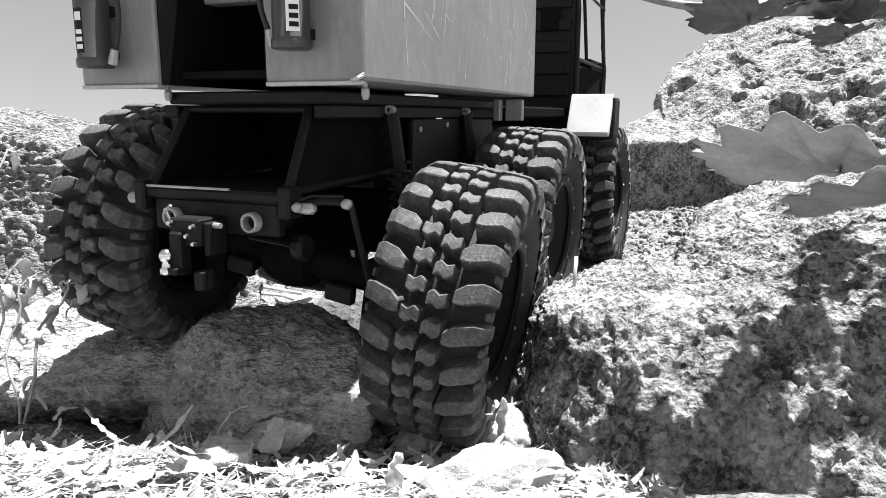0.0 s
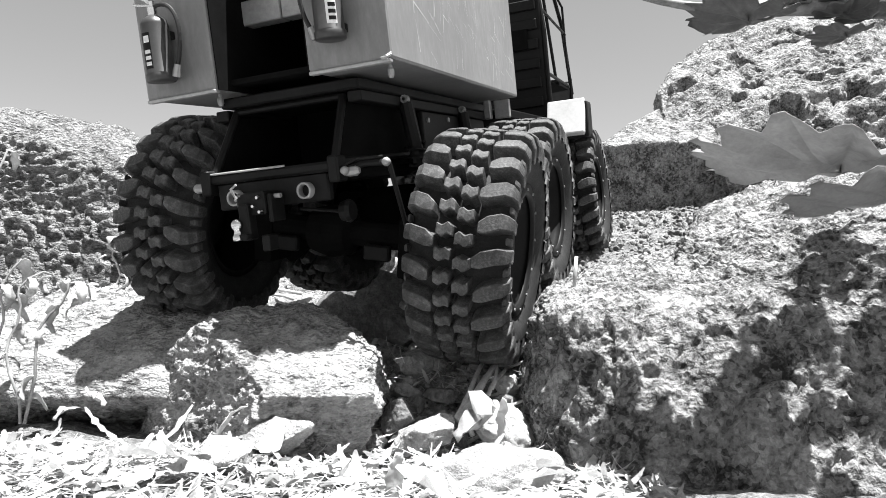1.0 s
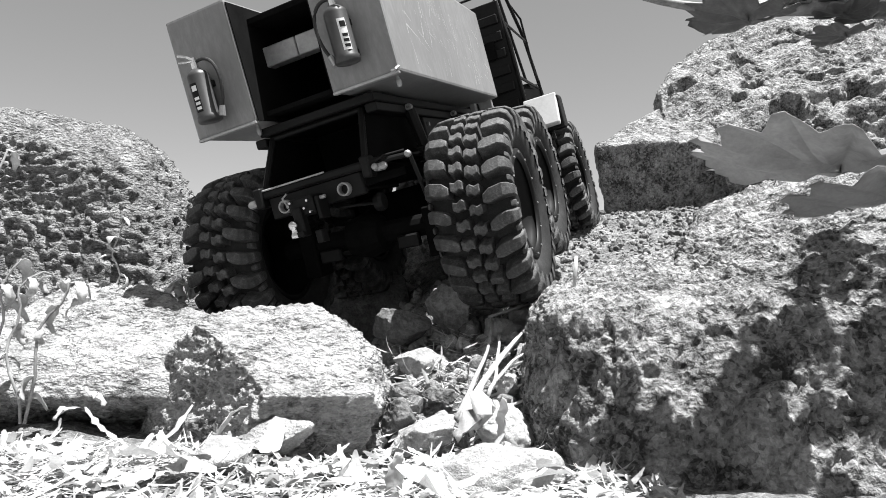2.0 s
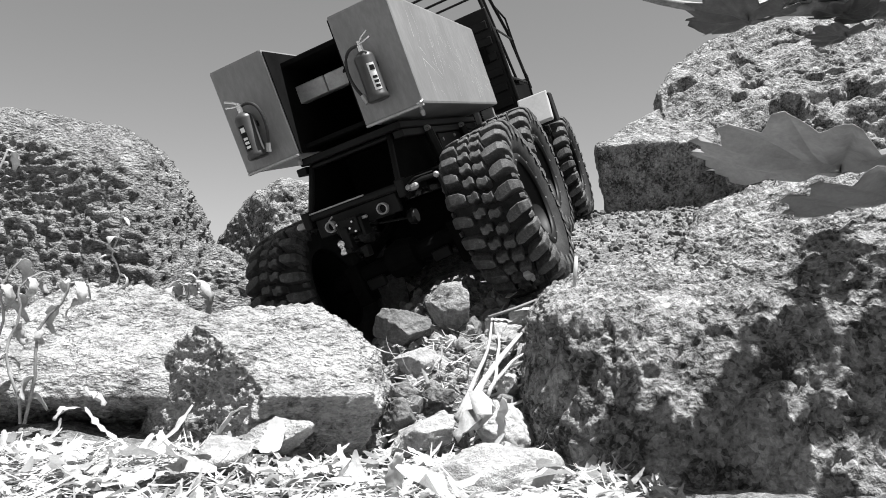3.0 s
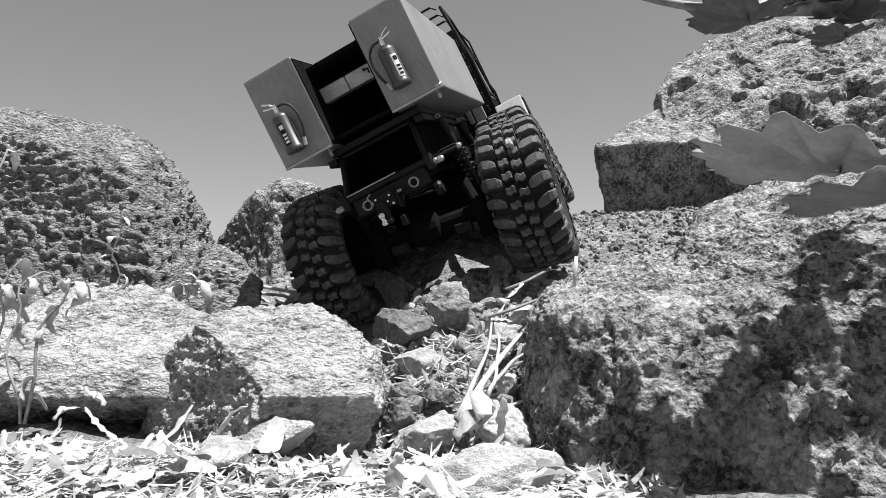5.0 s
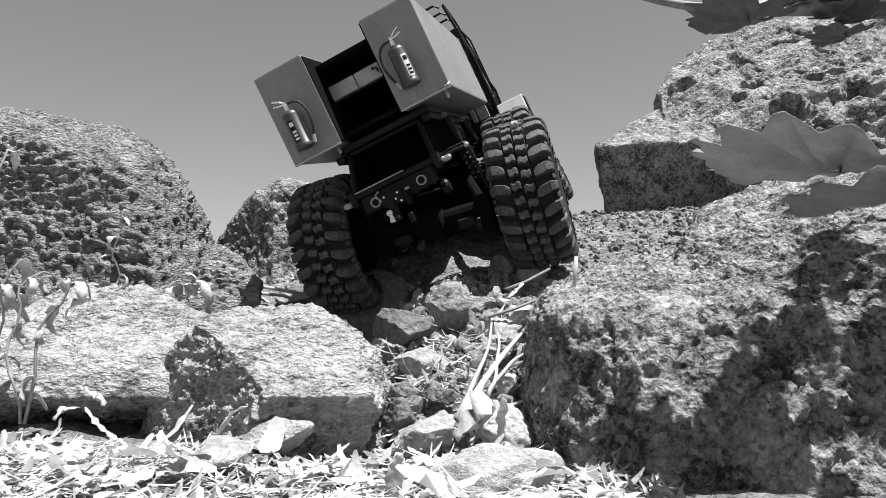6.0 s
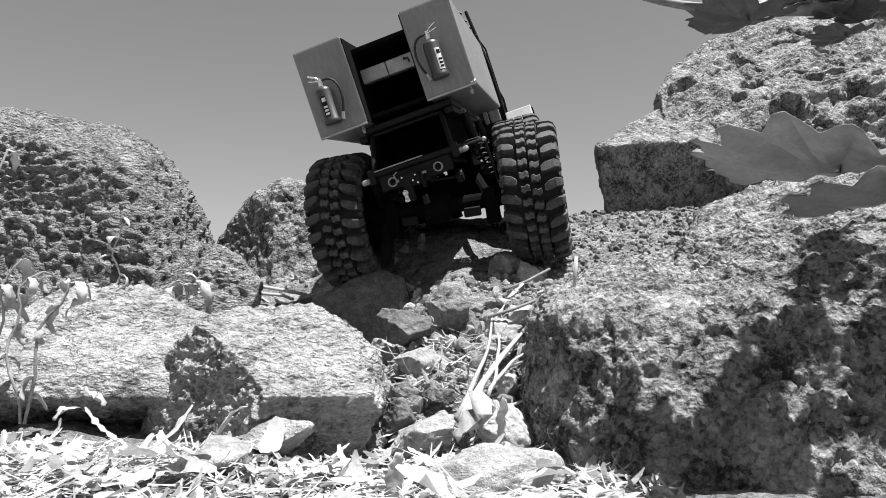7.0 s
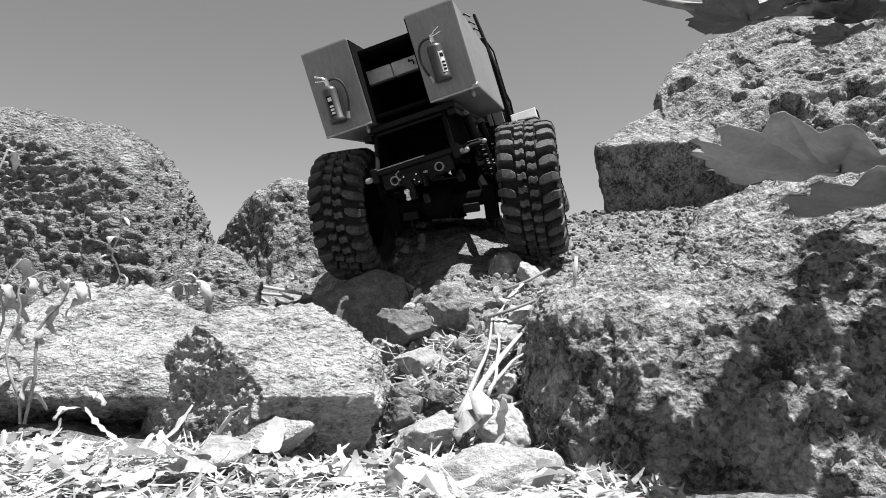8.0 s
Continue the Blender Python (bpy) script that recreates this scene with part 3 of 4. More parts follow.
dry_leaf((-0.094, 0.292, 0.036), (75, 0, 80), 0.026, 0.006, 1.6, 0.5, 1, "pale curled dry leaf standing against the boulder")
dry_leaf((0.0053, 0.3151, 0.0377), (12, 8, -80), 0.026, 0.020, 0.8, 0.9, 2, "broad pale cupped dry leaf among stalks")
dry_leaf((-0.017, 0.222, 0.034), (78, 10, 15), 0.018, 0.006, 0.5, 0.8, 3, "pale folded dry leaf standing upright in litter", M_DRYLEAF)
dry_leaf((0.024, 0.300, 0.040), (70, 20, -60), 0.020, 0.008, 0.8, 0.6, 4, "dry leaf leaning against a stone")
dry_leaf((-0.165, 0.345, 0.048), (20, -20, 100), 0.013, 0.006, 0.8, 0.8, 5, "crumpled dry leaf at the boulder's foot", M_DRYLEAF)
dry_leaf((-0.185, 0.335, 0.042), (50, 0, -40), 0.013, 0.005, -0.9, 0.7, 6, "crumpled dry leaf at the boulder's foot", M_DRYLEAF)
dry_leaf((-0.135, 0.295, 0.040), (12, 10, 60), 0.030, 0.004, 0.4, 0.3, 7, "long pale grass blade in litter")
dry_leaf((-0.12, 0.29, 0.038), (25, 0, -50), 0.024, 0.004, 0.6, 0.3, 8, "long pale grass blade in litter")
dry_leaf((0.046, 0.50, 0.100), (15, 0, -50), 0.020, 0.008, 0.6, 0.6, 9, "pale dry scrap of leaf under the truck")


def stick(pts, radius, label, material=None, taper=None):
    b = bmesh.new()
    rod(b, pts, radius, 8, taper=taper)
    ob = link("stick", b, material or M_STRAW, smooth=True)
    return tagged(ob, label, "stick", "dry stalks and sticks")


for k, ends in enumerate((
        ((0.0074, 0.3299, 0.0418), (0.0147, 0.3389, 0.0558), (0.0293, 0.3783, 0.0657), (0.0586, 0.4419, 0.0875)),
        ((0.0090, 0.3299, 0.0407), (0.0182, 0.3436, 0.0601), (0.0332, 0.3881, 0.0685), (0.0498, 0.4225, 0.0786)),
        ((0.0111, 0.3296, 0.0452), (0.0171, 0.3442, 0.0523), (0.0259, 0.3733, 0.0661), (0.0436, 0.4126, 0.0771)),
        ((0.0063, 0.3297, 0.0439), (0.0157, 0.3486, 0.0600), (0.0235, 0.3735, 0.0631), (0.0315, 0.4419, 0.0882)),
        ((0.0131, 0.3201, 0.0380), (0.0099, 0.3267, 0.0444), (0.0075, 0.3345, 0.0479), (0.0122, 0.3442, 0.0523)),
        ((0.0227, 0.3492, 0.0516), (0.0281, 0.3636, 0.0612), (0.0374, 0.3834, 0.0652), (0.0475, 0.4032, 0.0682)),
        ((0.0250, 0.3541, 0.0538), (0.0281, 0.3634, 0.0641), (0.0309, 0.3829, 0.0714), (0.0334, 0.4225, 0.0786)),
        ((0.0166, 0.3394, 0.0490), (0.0234, 0.3393, 0.0498), (0.0319, 0.3425, 0.0477), (0.0403, 0.3448, 0.0427)))):
    stick([p + Vector((0.0004 * math.sin(j * 1.1 + k * 2), 0, 0.0004 * math.cos(j * 0.9 + k))) for j, p in enumerate(curve(*ends, 10))], 0.0019 - 0.00015 * k, "bleached dry stalk lying across the rubble", M_DRYLEAF, taper=0.0007)
for k in range(5):
    x, y = 0.014 + 0.008 * k, 0.335 + 0.012 * k
    stick([(x + (j - 2) * 0.008, y + (j - 2) * (0.006 - 0.003 * k), ground_z(x, y) + 0.006 + 0.0015 * k + (j - 2) * 0.0035) for j in range(5)], 0.0011, "bleached dry stalk lying across the rubble", taper=0.0006)
stick(((0.028, 0.43, 0.088), (0.045, 0.44, 0.093), (0.065, 0.455, 0.100)), 0.0010, "thin dry twig lying on rubble", M_STEM)
stick(((0.045, 0.50, 0.106), (0.062, 0.52, 0.112), (0.082, 0.535, 0.122)), 0.0011, "thin dry twig beside the track", M_STEM)
stick(((-0.188, 0.70, 0.112), (-0.165, 0.705, 0.108), (-0.142, 0.70, 0.104)), 0.0018, "pale dry stick lying between boulders")
stick(((-0.180, 0.69, 0.104), (-0.160, 0.70, 0.102), (-0.150, 0.70, 0.098)), 0.0016, "pale dry stick lying between boulders")
stick(((0.070, 0.372, 0.104), (0.0705, 0.372, 0.112), (0.0715, 0.372, 0.122)), 0.0010, "stub of pale stalk standing on the boulder's edge")


def weed(base, stems, label, seed, big=1.0):
    """A dry weed: crooked stems with drooping curled leaves."""
    r = random.Random(seed)
    top = tagged(new("dry_weed"), label, "plant")
    top.location = base
    for pts in stems:
        b = bmesh.new()
        line = [p + Vector((0.0022 * math.sin(k * 1.3 + seed), 0.0015 * math.cos(k * 1.1), 0.0012 * math.sin(k * 1.9))) for k, p in enumerate(curve(*pts, 12))]
        rod(b, line, 0.0008, 6, taper=0.0005)
        part("stem", b, M_STRAW, top, "", True)
        for k in range(2, 13, 2):
            verts, faces = [], []
            ln = big * r.uniform(0.008, 0.014)
            add_strip(verts, faces, leaf_strip(ln, ln * r.uniform(0.22, 0.42), r.uniform(-3.6, -1.6), r.uniform(-0.4, 0.9), r, 8),
                      Matrix.Translation(line[k]) @ pose(0, 0, 0, r.uniform(-20, 50), r.uniform(-30, 30), r.uniform(0, 360)))
            me = bpy.data.meshes.new("leaf")
            me.from_pydata(verts, [], faces)
            me.materials.append(M_DRYLEAF)
            me.shade_smooth()
            lf = new("leaf", me)
            lf.parent = top
            lf.modifiers.new("thick", "SOLIDIFY").thickness = 0.0003
    return top


weed((-0.228, 0.345, 0.042), [((0, 0, 0), (0.004, 0, 0.03), (-0.004, 0, 0.08), (0.004, 0.004, 0.134)),
                              ((0.006, 0, 0), (0.012, -0.004, 0.03), (0.006, 0, 0.05), (0.016, 0, 0.078))], "tall dry weed with wilted pale leaves", 61, 2.0)
weed((-0.200, 0.335, 0.040), [((0, 0, 0), (-0.012, 0.0, 0.03), (-0.014, 0.01, 0.075), (0.004, 0.01, 0.072)),
                              ((0.002, 0, 0), (0.002, 0.0, 0.05), (0.020, 0.012, 0.085), (0.022, 0.012, 0.060))], "low dry weed with curled looping stems", 62, 1.4)
weed((-0.222, 0.47, 0.085), [((0, 0, 0), (0.004, 0, 0.02), (-0.002, 0, 0.04), (0.002, 0, 0.070))], "small upright weed behind a boulder", 63, 1.6)
weed((-0.196, 0.485, 0.090), [((0, 0, 0), (0.006, 0, 0.025), (0.020, 0, 0.035), (0.026, 0, 0.014)),
                              ((0.004, 0, 0), (0.008, 0, 0.018), (0.014, -0.004, 0.030), (0.020, -0.004, 0.012))], "wilted clump of dry leaves behind the boulder", 64, 1.7)


def lobed_leaf(size, r, lobes=9, cup=0.25, notch=0.30):
    """A rounded leaf with scalloped lobes and raised veins; stalk end at the origin, blade along +y."""
    b = bmesh.new()
    n, rings = lobes * 8, 9
    span = radians(300)
    grid = []
    for j in range(rings + 1):
        t = j / rings
        row = []
        for i in range(n + 1):
            a = -span / 2 + span * i / n
            ph = (i / n * lobes) % 1.0
            edge = 0.98 - notch + notch * math.sin(math.pi * ph) ** 0.6 + 0.04 * math.sin(i * 2.4)
            rad = size * t * edge * (0.62 + 0.38 * math.cos(a * 0.5))
            vein = 1 - abs(ph - 0.5) * 2
            z = cup * size * t * t * (0.5 + 0.5 * math.cos(a * 2 + 1)) + 0.10 * size * t * (vein - 0.5) + 0.03 * size * math.sin(a * 5 + t * 6)
            row.append(b.verts.new((rad * math.sin(a), rad * math.cos(a), z)))
        grid.append(row)
    for j in range(rings):
        for i in range(n):
            b.faces.new((grid[j][i], grid[j][i + 1], grid[j + 1][i + 1], grid[j + 1][i]))
    bmesh.ops.remove_doubles(b, verts=b.verts, dist=1e-6)
    return b


def leafy_plant(label, seed, stems, leaves):
    r = random.Random(seed)
    top = tagged(new("leafy_plant"), label, "plant")
    top.location = (0.40, 0.30, 0.05)
    back = Matrix.Translation(-top.location)
    for pts, r0, r1 in stems:
        b = bmesh.new()
        rod(b, [back @ Vector(p) for p in pts], r0, 8, taper=r1)
        part("stem", b, M_STEM, top, "", True)
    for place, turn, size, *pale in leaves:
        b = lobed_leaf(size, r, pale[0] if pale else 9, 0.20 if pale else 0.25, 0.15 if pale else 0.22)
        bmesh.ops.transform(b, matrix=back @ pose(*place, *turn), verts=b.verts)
        # Leaves given a lobe count take the copy with sunlight put into its colour.
        lf = part("leaf", b, M_LITLEAF if pale else M_LEAF, top, "", True)
        lf.modifiers.new("thick", "SOLIDIFY").thickness = 0.0002
    return top


shade = random.Random(77)
SHADED = ((0.2039, 0.3673, 0.1290, 0.0114), (0.1969, 0.3501, 0.1196, 0.0114), (0.1899, 0.3357, 0.1114, 0.0104), (0.1783, 0.3348, 0.1073, 0.0108), (0.1662, 0.3150, 0.0992, 0.0102), (0.1602, 0.2972, 0.0933, 0.0078), (0.1493, 0.2971, 0.0921, 0.0096), (0.2119, 0.3510, 0.1248, 0.0081), (0.2086, 0.3305, 0.1153, 0.0077), (0.1436, 0.2933, 0.0851, 0.0101), (0.1310, 0.2874, 0.0739, 0.0092), (0.1182, 0.2800, 0.0601, 0.0081), (0.1184, 0.2713, 0.0453, 0.0103), (0.0968, 0.2664, 0.0348, 0.0077), (0.1058, 0.2628, 0.0295, 0.0083), (0.1302, 0.2653, 0.0361, 0.0092), (0.1461, 0.2603, 0.0292, 0.0071), (0.1720, 0.2828, 0.0698, 0.0099), (0.1794, 0.2901, 0.0830, 0.0085), (0.1682, 0.2757, 0.0574, 0.0076), (0.1944, 0.3071, 0.0993, 0.0061), (0.1482, 0.2738, 0.0523, 0.0054), (0.1334, 0.2811, 0.0633, 0.0060), (0.0768, 0.2782, 0.0395, 0.0063), (0.0729, 0.2879, 0.0556, 0.0057))
SHADE_LEAVES = []
for spot in SHADED:
    for _ in range(3):
        at = Vector(spot[:3]) + SUN * shade.uniform(0.20, 0.31) + Vector((shade.gauss(0, 1), shade.gauss(0, 1), 0)) * spot[3] * 0.45
        SHADE_LEAVES.append((tuple(at), (shade.uniform(-25, 25), shade.uniform(-25, 25), shade.uniform(0, 360)), shade.uniform(0.95, 1.25) * spot[3]))
leafy_plant("leafy plant with scalloped lobed leaves overhanging the rocks", 70,
            [(curve((0.40, 0.30, 0.03), (0.38, 0.30, 0.16), (0.28, 0.27, 0.222), (0.1597, 0.2531, 0.2073), 14), 0.0050, 0.0034),
             (curve((0.1597, 0.2531, 0.2073), (0.1301, 0.2530, 0.2094), (0.1048, 0.2534, 0.2039), (0.0742, 0.2528, 0.2123), 14), 0.0034, 0.0012),
             (curve((0.36, 0.29, 0.14), (0.26, 0.24, 0.17), (0.20, 0.21, 0.14), (0.1134, 0.1979, 0.1375), 12), 0.0022, 0.0010),
             (curve((0.39, 0.30, 0.10), (0.37, 0.30, 0.26), (0.30, 0.29, 0.33), (0.17, 0.28, 0.31), 14), 0.0040, 0.0012),
             (curve((0.37, 0.30, 0.22), (0.34, 0.33, 0.30), (0.30, 0.35, 0.36), (0.21, 0.39, 0.34), 14), 0.0030, 0.0010),
             (curve((0.34, 0.30, 0.27), (0.31, 0.27, 0.29), (0.26, 0.26, 0.31), (0.15, 0.26, 0.28), 14), 0.0028, 0.0010)],
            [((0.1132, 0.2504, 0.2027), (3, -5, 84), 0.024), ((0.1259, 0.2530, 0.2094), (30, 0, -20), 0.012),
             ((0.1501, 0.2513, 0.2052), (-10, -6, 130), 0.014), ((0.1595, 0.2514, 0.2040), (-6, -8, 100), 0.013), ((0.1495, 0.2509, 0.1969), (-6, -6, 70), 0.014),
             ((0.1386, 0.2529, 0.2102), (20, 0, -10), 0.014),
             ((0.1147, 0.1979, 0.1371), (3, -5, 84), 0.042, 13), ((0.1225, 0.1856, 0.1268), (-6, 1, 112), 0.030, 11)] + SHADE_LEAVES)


# ---- truck ----
HALF, LONG, TALL = 0.0725, 0.240, 0.0775
RADIUS, TRACK = 0.0645, 0.0894
AXLES = (0.0625, 0.200, 0.430)

truck = tagged(new("truck"), "small six-wheeled rock crawler with grey tool box body", "model truck")


def truck_box():
    body = bmesh.new()
    for lo, hi in ((-HALF, -0.027), (0.028, HALF)):
        block(body, (lo, 0.0, 0.0), (hi, LONG, TALL), 0.0018, seg=2)
    box = part("box_body", body, M_BOX, truck, "grey painted sheet-metal locker body, scuffed")
    # Sheets added over the grey walls; their black stands for the dark recess.
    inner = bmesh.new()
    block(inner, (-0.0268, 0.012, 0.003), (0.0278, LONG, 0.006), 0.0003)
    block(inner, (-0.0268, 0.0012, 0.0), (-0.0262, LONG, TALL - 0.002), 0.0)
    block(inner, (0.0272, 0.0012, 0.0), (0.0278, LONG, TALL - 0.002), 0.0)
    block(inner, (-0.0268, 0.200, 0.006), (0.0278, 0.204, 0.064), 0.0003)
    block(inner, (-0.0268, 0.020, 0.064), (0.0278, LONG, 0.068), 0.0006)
    part("recess_dark_sheets", inner, M_MATTBLACK, box, "black sheets between the lockers, recess darkness put into their colour")
    beam = bmesh.new()
    block(beam, (-0.0268, 0.030, 0.037), (-0.002, 0.040, 0.050), 0.0006)
    block(beam, (-0.0015, 0.030, 0.037), (0.0278, 0.040, 0.050), 0.0006)
    part("cross_beam", beam, M_BEAM, box, "pale aluminium cross beam in two lengths")
    hook = bmesh.new()
    rod(hook, [(0.016, 0.029, 0.047), (0.016, 0.026, 0.045), (0.020, 0.026, 0.045), (0.020, 0.026, 0.041)], 0.0008, 6)
    part("hook", hook, M_BLACK, box)
    for lo, hi in ((-HALF, -0.027), (0.028, HALF)):
        lip = bmesh.new()
        block(lip, (lo + 0.0005, -0.0008, -0.0014), (hi - 0.0005, 0.003, 0.0003), 0.0003)
        part("bottom_lip", lip, M_EDGE, box, "bright worn bottom lip")
    for x in (-0.036, 0.0655):
        bolt = bmesh.new()
        lathe(bolt, ((-0.0065, 0.0), (-0.0065, 0.0011), (-0.0050, 0.0017), (-0.0025, 0.0017), (-0.0015, 0.0010), (0.001, 0.0010)), 10, "z", pose(x, 0.014, 0))
        part("mount_bolt", bolt, M_BEAM, box)
    knob = bmesh.new()
    rod(knob, [(HALF - 0.004, -0.002, 0.0005), (HALF - 0.001, -0.0022, 0.001), (HALF + 0.0004, 0.000, 0.0025)], 0.0009, 8)
    part("corner_cap", knob, M_EDGE, box)
    r = random.Random(4)
    scratch = bmesh.new()
    for _ in range(80):
        y, z = r.uniform(0.03, 0.225), r.gauss(0.034, 0.014)
        ln, an = r.uniform(0.003, 0.022), r.choice((r.gauss(-0.5, 0.15), r.gauss(1.5, 0.15), r.gauss(1.35, 0.2)))
        wd = 0.00007 + 0.0003 * r.random() ** 3
        z = min(0.072, max(0.006, z))
        d = Vector((0, math.cos(an), math.sin(an)))
        e = Vector((0, -d.z, d.y)) * wd
        a, b = Vector((HALF + 0.0002, y, z)), Vector((HALF + 0.0002, y, z)) + d * ln
        if 0.004 < b.z < 0.074 and 0.005 < b.y < LONG - 0.005:
            scratch.faces.new([scratch.verts.new(p) for p in (a - e, b - e * 0.3, b + e * 0.3, a + e)])
    part("scratches", scratch, M_SCUFF, box, "pale scratches through the paint")
    tray = bmesh.new()
    block(tray, (-0.038, 0.016, -0.008), (0.046, LONG - 0.004, -0.0025), 0.0008)
    part("subframe", tray, M_BLACK, truck)
    for x in (-0.041, 0.041):
        tray = bmesh.new()
        block(tray, (x - 0.004, 0.020, -0.014), (x + 0.004, LONG, -0.0082), 0.0006)
        part("subframe_rail", tray, M_BLACK, truck)


def extinguisher(cx, z0, side):
    """A bottle on the locker's rear face; side: to which the hose loops."""
    m = pose(cx, -0.0085, z0)
    b = bmesh.new()
    lathe(b, ((0.0, 0.0), (0.0, 0.0070), (0.0008, 0.0076), (0.0035, 0.0076), (0.0042, 0.0070), (0.0288, 0.0070), (0.0308, 0.0062), (0.0322, 0.0045), (0.0335, 0.0026), (0.0335, 0.0)), 20, "z", m)
    bottle = part("extinguisher", b, M_BOTTLE, truck, "small dark fire extinguisher with hose", True)
    lab = bmesh.new()
    a0 = radians(-70 if side < 0 else -115)
    cols = [[lab.verts.new(m @ Vector((0.00715 * math.cos(a0 + k * 0.14), 0.00715 * math.sin(a0 + k * 0.14), z))) for k in range(6)] for z in (0.006, 0.024)]
    for k in range(5):
        lab.faces.new((cols[0][k], cols[0][k + 1], cols[1][k + 1], cols[1][k]))
    part("label", lab, M_LABEL if side < 0 else M_BLACK, bottle, "white paper label" if side < 0 else "dark label with pale print")
    bars = bmesh.new()
    for j, z in enumerate((0.0075, 0.0105, 0.0135, 0.019)):
        a1, hgt = a0 + 0.16, 0.0018 if j < 3 else 0.0034
        rows = [[bars.verts.new(m @ Vector((0.0073 * math.cos(a1 + k * 0.16), 0.0073 * math.sin(a1 + k * 0.16), q))) for k in range(4)] for q in (z, z + hgt)]
        for k in range(3):
            bars.faces.new((rows[0][k], rows[0][k + 1], rows[1][k + 1], rows[1][k]))
    part("label_print", bars, M_BLACK if side < 0 else M_LABEL, bottle)
    v = bmesh.new()
    lathe(v, ((0.0325, 0.0), (0.0325, 0.0024), (0.0375, 0.0024), (0.0380, 0.0016), (0.0405, 0.0016), (0.0405, 0.0)), 12, "z", m)
    valve = part("valve", v, M_CHROME, bottle, "polished steel valve")
    h = bmesh.new()
    s = -side
    rod(h, [m @ Vector(p) for p in ((0, 0, 0.039), (s * 0.0035, -0.001, 0.0420), (s * 0.0090, -0.002, 0.0445))], 0.0009, 6)
    rod(h, [m @ Vector(p) for p in ((0, -0.001, 0.0385), (s * 0.0045, -0.0015, 0.0390), (s * 0.0095, -0.002, 0.0402))], 0.0008, 6)
    part("handle", h, M_CHROME, valve, "steel squeeze handle")
    hs = bmesh.new()
    rod(hs, [m @ p for p in curve((0, 0, 0.0375), (side * 0.016, 0.001, 0.043), (side * 0.0185, 0.0, 0.020), (side * 0.0095, 0.001, 0.005), 14)], 0.0011, 8)
    part("hose", hs, M_HOSE, bottle)
    nz = bmesh.new()
    rod(nz, [m @ Vector(p) for p in ((side * 0.0105, 0.001, 0.0075), (side * 0.0085, 0.001, 0.0015))], 0.0017, 8, taper=0.0022)
    part("nozzle", nz, M_EDGE, bottle)
    br = bmesh.new()
    block(br, (cx - 0.005, -0.0035, z0 + 0.004), (cx + 0.005, 0.0003, z0 + 0.008), 0.0003)
    block(br, (cx - 0.005, -0.0035, z0 + 0.022), (cx + 0.005, 0.0003, z0 + 0.026), 0.0003)
    part("bracket", br, M_BLACK, bottle)


